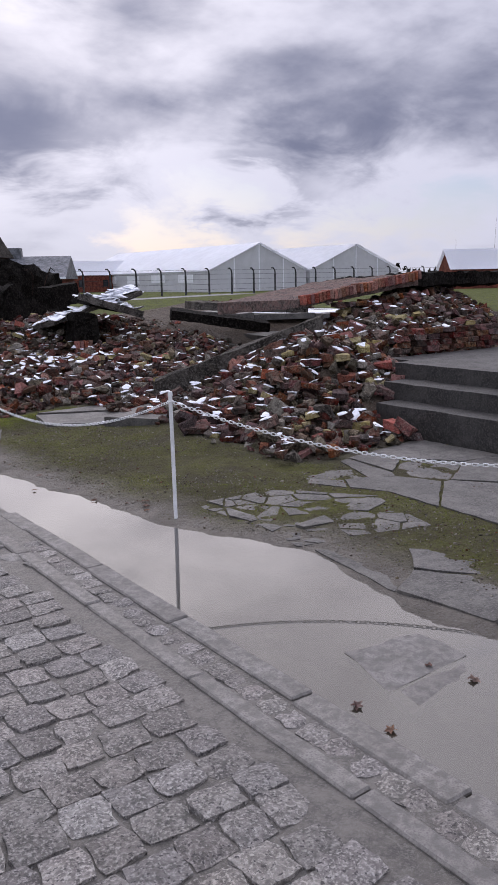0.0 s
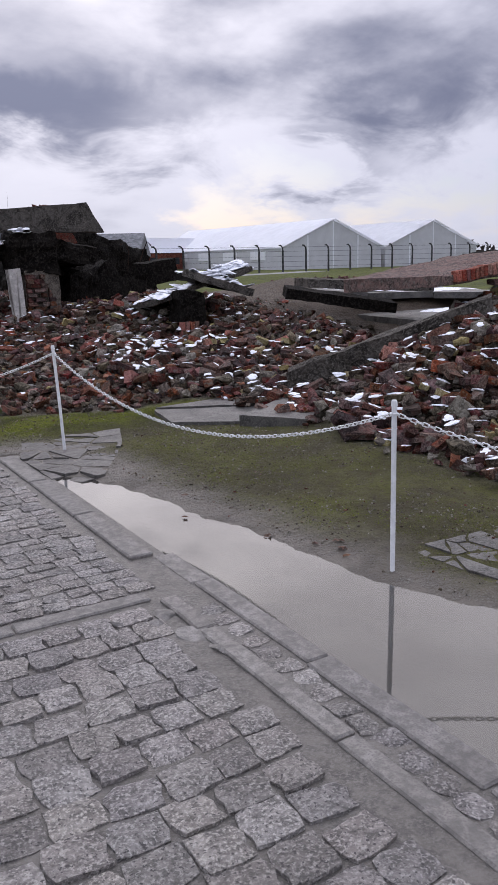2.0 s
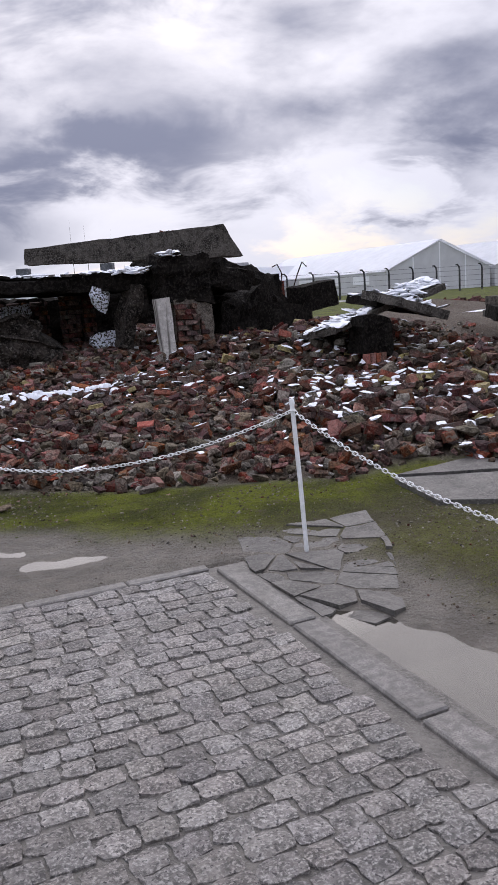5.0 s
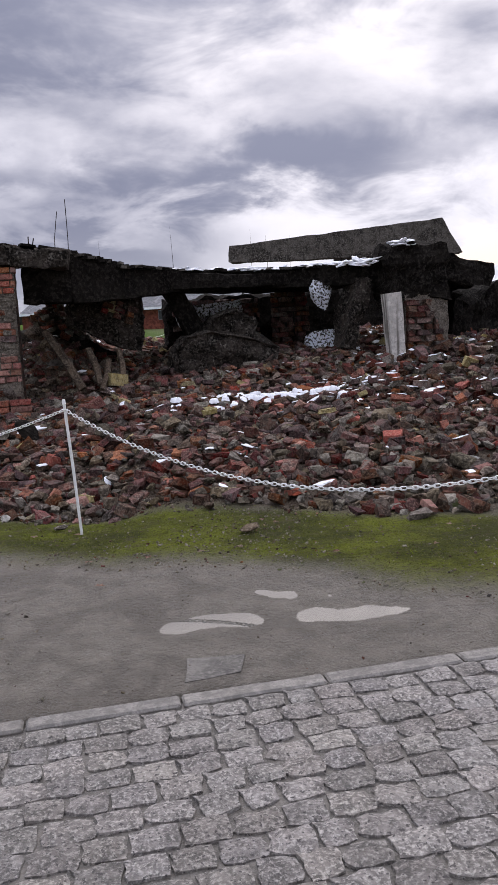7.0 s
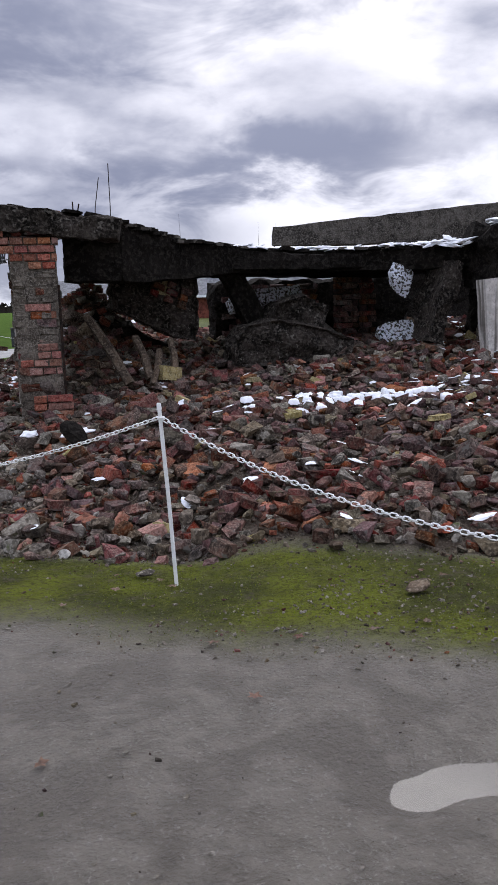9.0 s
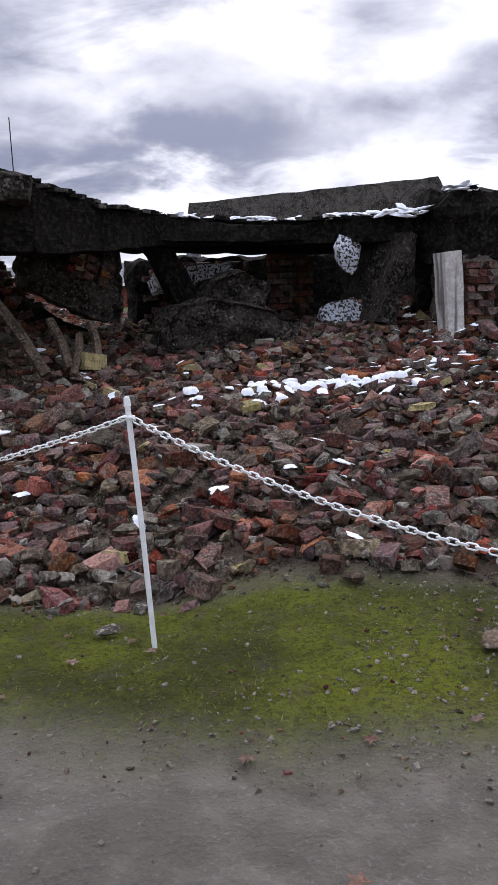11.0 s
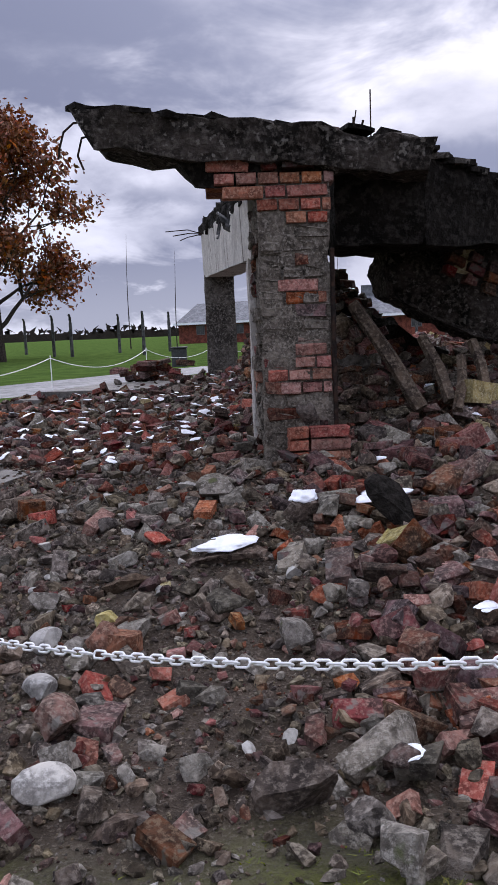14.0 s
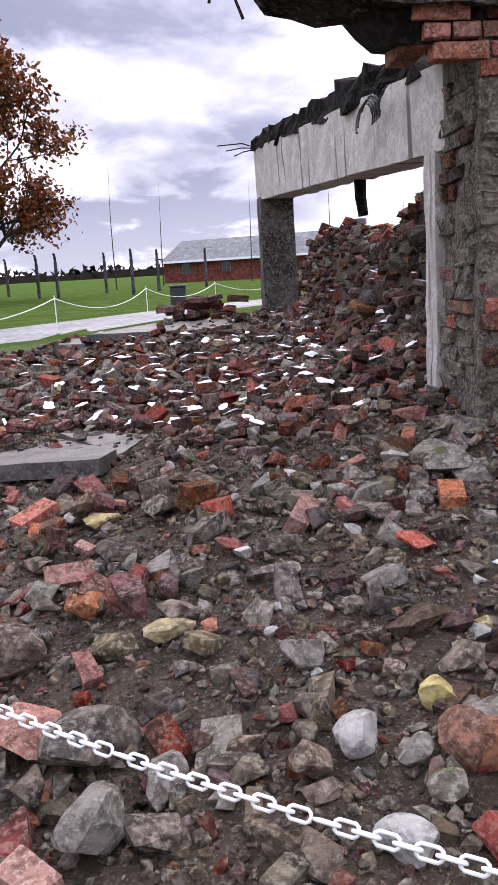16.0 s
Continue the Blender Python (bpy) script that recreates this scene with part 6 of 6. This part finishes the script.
# ---- setts ----


def sett_data(seed, sx, sy):
    q = random.Random(seed)
    n = 4
    verts, faces = [], []
    for j in range(n):
        for i in range(n):
            u, w = i / (n - 1) * 2 - 1, j / (n - 1) * 2 - 1
            edge = max(abs(u), abs(w))
            x = u * sx / 2 * (1 - 0.05 * w * w) + q.uniform(-0.009, 0.009)
            y = w * sy / 2 * (1 - 0.05 * u * u) + q.uniform(-0.008, 0.008)
            verts.append((x, y, (0.0 if edge > 0.9 else 0.007) + q.uniform(-0.003, 0.003)))
    rim = [0, 1, 2, 3, 7, 11, 15, 14, 13, 12, 8, 4]
    for j in range(n - 1):
        for i in range(n - 1):
            a = j * n + i
            faces.append((a, a + 1, a + n + 1, a + n))
    for k in rim:
        verts.append((verts[k][0] * 1.03, verts[k][1] * 1.03, -0.05))
    for k in range(12):
        a, b = rim[k], rim[(k + 1) % 12]
        faces.append((a, 16 + k, 16 + (k + 1) % 12, b))
    return mesh_from("sett", verts, faces, M_SETT)


BIG = [sett_data(s, 0.163, 0.158) for s in range(6)]
SMALL = [sett_data(20 + s, 0.121, 0.100) for s in range(6)]
setts = []
y, row = -0.9, 0
while y < 5.05:
    x = 1.52 - rr.uniform(0, 0.08)
    while x > -3.2:
        s = rr.uniform(0.86, 1.12)
        up = 0.007 * float(field(np.array(x), np.array(y), 0.7, 3)) + rr.uniform(-0.004, 0.005)
        setts.append((rr.choice(BIG), Matrix.LocRotScale(V((x - 0.08 * s, y + rr.uniform(-0.012, 0.012), up + 0.001)), Euler((rr.gauss(0, 0.035), rr.gauss(0, 0.035), rr.gauss(0, 0.07))), V((s, rr.uniform(0.9, 1.06), 1)))))
        x -= 0.172 * s
    y += 0.168
    row += 1
y = 5.30
while y < 8.5:
    x = 1.66 - rr.uniform(0, 0.06)
    while x > -3.0:
        s = rr.uniform(0.85, 1.2)
        up = 0.004 * float(field(np.array(x), np.array(y), 0.8, 2)) + rr.uniform(-0.003, 0.004)
        setts.append((rr.choice(SMALL), Matrix.LocRotScale(V((x - 0.063 * s, y + rr.uniform(-0.005, 0.005), up - 0.003)), Euler((rr.gauss(0, 0.02), rr.gauss(0, 0.02), rr.gauss(0, 0.04))), V((s, rr.uniform(0.92, 1.05), 1)))))
        x -= 0.130 * s
    y += 0.109
for k in range(36):     # small stones between the two kerbs
    setts.append((rr.choice(SMALL), Matrix.LocRotScale(V((1.76, 0.4 + 0.128 * k, -0.010)), Euler((rr.gauss(0, 0.05), rr.gauss(0, 0.05), rr.gauss(0, 0.1))), V((0.95, 1.2, 1)))))
near = [s for s in setts if 1.0 < s[1].translation.y < 5.0 and s[1].translation.x > 0.1][:300]
chosen = {id(s) for s in near}
for data, m in near:
    o = new("sett", data)
    o.parent = pave
    o.matrix_local = m
gather("setts", [s for s in setts if id(s) not in chosen], M_SETT, pave, "granite setts past counting")

# ---- grass ----
verts, faces = [], []
for x, y, z in scatter(26000, -3.5, 6.0, 2.0, 13.5, lambda x, y: np.clip(moss_mask(x, y) - 0.15, 0, 1) * (field(x, y, 1.6, 1) > -0.15) * (x < 4.6)):
    for _ in range(2):
        a, h = rr.uniform(0, 6.3), rr.uniform(0.004, 0.012)
        p = V((x + rr.gauss(0, 0.012), y + rr.gauss(0, 0.012), z - 0.002))
        i = len(verts)
        w = V((math.cos(a), math.sin(a), 0)) * 0.0028
        verts += [p - w, p + w, p + V((rr.gauss(0, 0.012), rr.gauss(0, 0.012), h))]
        faces.append((i, i + 1, i + 2))
tagged(new("grass", mesh_from("grass", verts, faces, M_GRASS)), "short patchy grass and moss", "grass", kind="stuff")

# ---- snow, leaves and single finds ----


def blob_sheet(name, label, cx, cy, rx, ry, lift, seed, parent=None):
    q = random.Random(seed)
    bm = bmesh.new()
    n, rings = 22, 4
    out = [1 + 0.28 * q.uniform(-1, 1) for _ in range(n)]
    mid = bm.verts.new((cx, cy, float(ground_height(np.array(cx), np.array(cy))) + lift + 0.02))
    prev = None
    for k in range(1, rings + 1):
        ring = []
        for j in range(n):
            a, s = math.tau * j / n, k / rings * (out[j] if k > 1 else 1)
            x, y = cx + math.cos(a) * rx * s, cy + math.sin(a) * ry * s
            z = float(ground_height(np.array(x), np.array(y))) + lift + (0.02 * (1 - (k / rings) ** 2) if k < rings else -0.03) + q.uniform(-0.004, 0.004)
            ring.append(bm.verts.new((x, y, z)))
        for j in range(n):
            i = (j + 1) % n
            if prev:
                bm.faces.new((prev[j], ring[j], ring[i], prev[i]))
            else:
                bm.faces.new((mid, ring[j], ring[i]))
        prev = ring
    for f in bm.faces:
        f.smooth = True
    return tagged(part(name, bm, M_SNOW, parent), label, "snow")


for k, (cx, cy, rx, ry) in enumerate(((12.5, 15.5, 1.6, 0.7), (14.2, 18.2, 2.2, 0.8), (17.5, 20.5, 3.0, 0.8), (12.2, 13.6, 0.8, 0.35), (20.0, 21.5, 3.0, 0.7))):
    blob_sheet("snow_patch", "thin patch of melting snow on the floor plate", cx, cy, rx, ry, 0.15, 300 + k)
q = random.Random(12)
for k in range(44):
    cx, cy = 2.05 + q.gauss(0, 0.42), 14.65 + q.gauss(0, 0.2)
    blob_sheet("snow_patch", "small patch of old snow on the rubble", cx, cy, q.uniform(0.03, 0.10), q.uniform(0.03, 0.07), q.uniform(0.06, 0.13), 330 + k)
rr = random.Random(5)


def leaf(x, y, z, size):
    bm = bmesh.new()
    n = 10
    mid = bm.verts.new((0, 0, 0.004))
    ring = [bm.verts.new((math.cos(math.tau * k / n) * size * (1.0 if k % 2 else 0.5), math.sin(math.tau * k / n) * size * (0.8 if k % 2 else 0.4), rr.uniform(0, 0.012))) for k in range(n)]
    for k in range(n):
        bm.faces.new((mid, ring[k], ring[(k + 1) % n]))
    bmesh.ops.solidify(bm, geom=bm.faces[:], thickness=0.0015)
    me = bpy.data.meshes.new("fallen_leaf")
    bm.to_mesh(me)
    bm.free()
    me.materials.append(M_DEADLEAF)
    o = new("fallen_leaf", me)
    o.matrix_world = pose(x, y, z, 0, 0, rr.uniform(0, 360))
    return tagged(o, "pale brown fallen leaf on wet ground", "leaf", "fallen leaves")


for x, y in ((2.02, 2.12), (2.0, 1.92), (2.55, 1.98), (2.5, 2.18), (2.35, 1.5), (2.75, 5.15), (2.8, 5.25), (2.68, 5.3), (2.55, 5.6), (2.7, 5.05), (2.3, 6.2), (2.5, 6.6)):
    leaf(x, y, max(-0.014, float(ground_height(np.array(x), np.array(y))) + 0.004), rr.uniform(0.025, 0.045))
for _ in range(26):
    x, y = rr.uniform(-1.6, 2.2), rr.uniform(9.6, 11.8)
    leaf(x, y, float(ground_height(np.array(x), np.array(y))) + 0.012, rr.uniform(0.015, 0.035))


def find(name, label, category, px, py, size, data, turn, lift=0.3):
    o = new(name, data)
    z = float(ground_height(np.array(px), np.array(py)))
    o.matrix_world = Matrix.LocRotScale(V((px, py, z + size[2] * lift)), Euler([radians(a) for a in turn]), V(size))
    return tagged(o, label, category)


def rock_data(name, material, seed, flat=0.65, round_off=0.0):
    """A single stone about 1 m across, finely cut: flat breaks, worn edges and a pitted skin."""
    q = random.Random(seed)
    bm = bmesh.new()
    bmesh.ops.create_icosphere(bm, subdivisions=3, radius=0.5)
    planes = [(V((q.gauss(0, 1), q.gauss(0, 1), q.gauss(0, 1))).normalized(), q.uniform(0.19, 0.36) + round_off) for _ in range(10)]
    off = V((seed * 1.7, 0, 0))
    for v in bm.verts:
        for n, d in planes:
            over = v.co.dot(n) - d
            if over > 0:
                v.co -= n * over
        v.co += noise.noise_vector(v.co * 4 + off) * 0.022 + noise.noise_vector(v.co * 13 + off) * (0.012 if round_off < 0.05 else 0.003)
        v.co.z *= flat
    me = bpy.data.meshes.new(name)
    bm.to_mesh(me)
    bm.free()
    me.materials.append(material)
    return me


LOOSE = {"yellow": ("yellow_brick", "pale yellow broken brick on the earth", "brick", M_BRICK_PALE, 0.0), "red": ("brick", "broken red brick lying in the rubble", "brick", M_BRICK, 0.0), "dark": ("brick", "dark broken brick lump in the rubble", "brick", M_BRICK_OLD, 0.0),
         "grey": ("stone", "rough grey stone with a trace of moss", "stone", M_GREY_STONE, 0.0), "brown": ("stone", "brown angular stone on the earth", "stone", M_STONE, 0.0), "cobble": ("cobble", "smooth pale worn cobble", "stone", M_STONE_PALE, 0.1)}
for k, (kind, x, y, size, tall) in enumerate((
        ("yellow", -2.59, 14.22, 0.19, 0.5), ("cobble", -2.12, 13.66, 0.13, 0.7), ("red", -1.90, 13.55, 0.165, 0.85), ("cobble", -2.09, 13.34, 0.13, 0.6), ("red", -2.84, 14.46, 0.17, 0.8), ("dark", -2.70, 14.55, 0.15, 0.8),
        ("dark", -2.58, 14.54, 0.13, 0.8), ("red", -2.35, 14.73, 0.115, 0.6), ("grey", -2.19, 14.02, 0.14, 0.7), ("brown", -2.24, 13.60, 0.13, 0.9), ("brown", -2.23, 13.73, 0.09, 0.7), ("red", -2.96, 13.86, 0.23, 0.7),
        ("brown", -2.75, 13.75, 0.24, 0.7), ("grey", -2.59, 13.62, 0.15, 0.8), ("grey", -2.73, 13.48, 0.21, 0.8), ("brown", -2.34, 13.36, 0.12, 0.9), ("grey", -2.01, 13.56, 0.11, 0.7), ("yellow", -1.89, 13.76, 0.13, 0.8),
        ("yellow", -1.68, 14.02, 0.08, 0.6), ("cobble", -2.27, 14.15, 0.045, 0.7), ("grey", -1.96, 13.45, 0.12, 0.7), ("brown", -2.61, 15.14, 0.22, 0.5), ("brown", -2.78, 14.82, 0.20, 0.4), ("yellow", -2.86, 15.14, 0.16, 0.5),
        ("brown", -2.03, 14.83, 0.13, 0.7), ("dark", -1.88, 14.82, 0.16, 0.5), ("red", -1.74, 14.50, 0.14, 0.6), ("grey", -1.88, 14.33, 0.15, 0.5), ("grey", -1.43, 15.10, 0.23, 0.6), ("grey", -1.44, 15.26, 0.28, 0.6),
        ("brown", -3.05, 14.22, 0.22, 0.9), ("cobble", -1.95, 12.73, 0.155, 0.65), ("red", -2.26, 13.0, 0.18, 0.85), ("dark", -1.98, 13.05, 0.19, 0.9), ("brown", -1.28, 12.62, 0.24, 0.9), ("grey", -1.02, 12.78, 0.26, 0.7),
        ("brown", -1.12, 12.50, 0.18, 0.9), ("grey", -1.78, 13.66, 0.16, 0.6), ("brown", -1.40, 13.75, 0.2, 0.6), ("red", -1.02, 13.72, 0.16, 0.7), ("grey", -1.18, 13.5, 0.19, 0.8), ("grey", -0.22, 12.28, 0.17, 0.6),
        ("brown", -0.34, 11.58, 0.12, 0.3), ("brown", 0.86, 10.80, 0.14, 0.28), ("grey", -0.75, 12.42, 0.13, 0.6), ("red", 0.62, 12.38, 0.17, 0.6), ("red", 0.72, 11.98, 0.2, 0.6), ("red", -0.12, 13.5, 0.2, 0.7), ("red", 0.2, 13.3, 0.22, 0.6))):
    name, label, category, material, worn = LOOSE[kind]
    find(name, label, category, x, y, (size * 1.15, size * 0.9, size * 1.1), rock_data(name, material, 1000 + k, tall, worn), (6 * (k % 3) - 6, 5 * (k % 4) - 8, 47 * k), 0.22)
for k, (x, y, s, lab) in enumerate(((-1.42, 14.22, (0.46, 0.32, 0.15), "dark flat stone capped with a sheet of snow"), (-0.62, 14.62, (0.46, 0.34, 0.15), "dark flat stone capped with a sheet of snow"), (-1.02, 14.55, (0.30, 0.22, 0.25), "broken brick lump capped with snow"))):
    o = find("snowy_stone", lab, "stone", x, y, s, STONES[k], (4, -4, 25 * k), 0.3)
    c = new("snow_cap", snow_data("snow_cap", 410 + k, 0.5))
    c.parent = o
    c.matrix_local = Matrix.LocRotScale(V((0, 0, 0.20)), None, V((0.60, 0.56, 0.5)))
find("dark_slab", "dark broken slab standing among bricks", "stone", -0.62, 14.32, (0.42, 0.12, 0.42), stone_data("stone", M_CONC_DARK, 420, 0.9), (-30, 10, 10), 0.35)
for k in range(22):
    x, y = -1.05 + 0.75 * ((k * 0.618) % 1.0), 16.9 + 2.3 * ((k * 0.377) % 1.0)
    size = 0.20 + 0.22 * ((k * 0.291) % 1.0)
    find("clod", "earthy lump of broken masonry on a mound", "rubble", x, y, (size * 1.2, size, size), rock_data("clod", (M_STONE, M_BRICK_OLD, M_CONC)[k % 3], 1200 + k, 0.7), (17 * (k % 3) - 17, 13 * (k % 4) - 20, 61 * k), 0.25)
for k, (x, y, size) in enumerate(((1.44, 5.02, 0.20), (1.56, 4.93, 0.17), (1.60, 4.72, 0.19), (1.62, 4.50, 0.17), (1.34, 4.96, 0.13), (1.47, 4.86, 0.11))):
    find("concrete_patch", "broken pale bluish concrete patch at the kerb", "concrete", x, y, (size * 1.2, size, 0.10), rock_data("concrete_patch", M_KERB, 1300 + k, 0.6), (0, 0, 35 * k), 0.38)
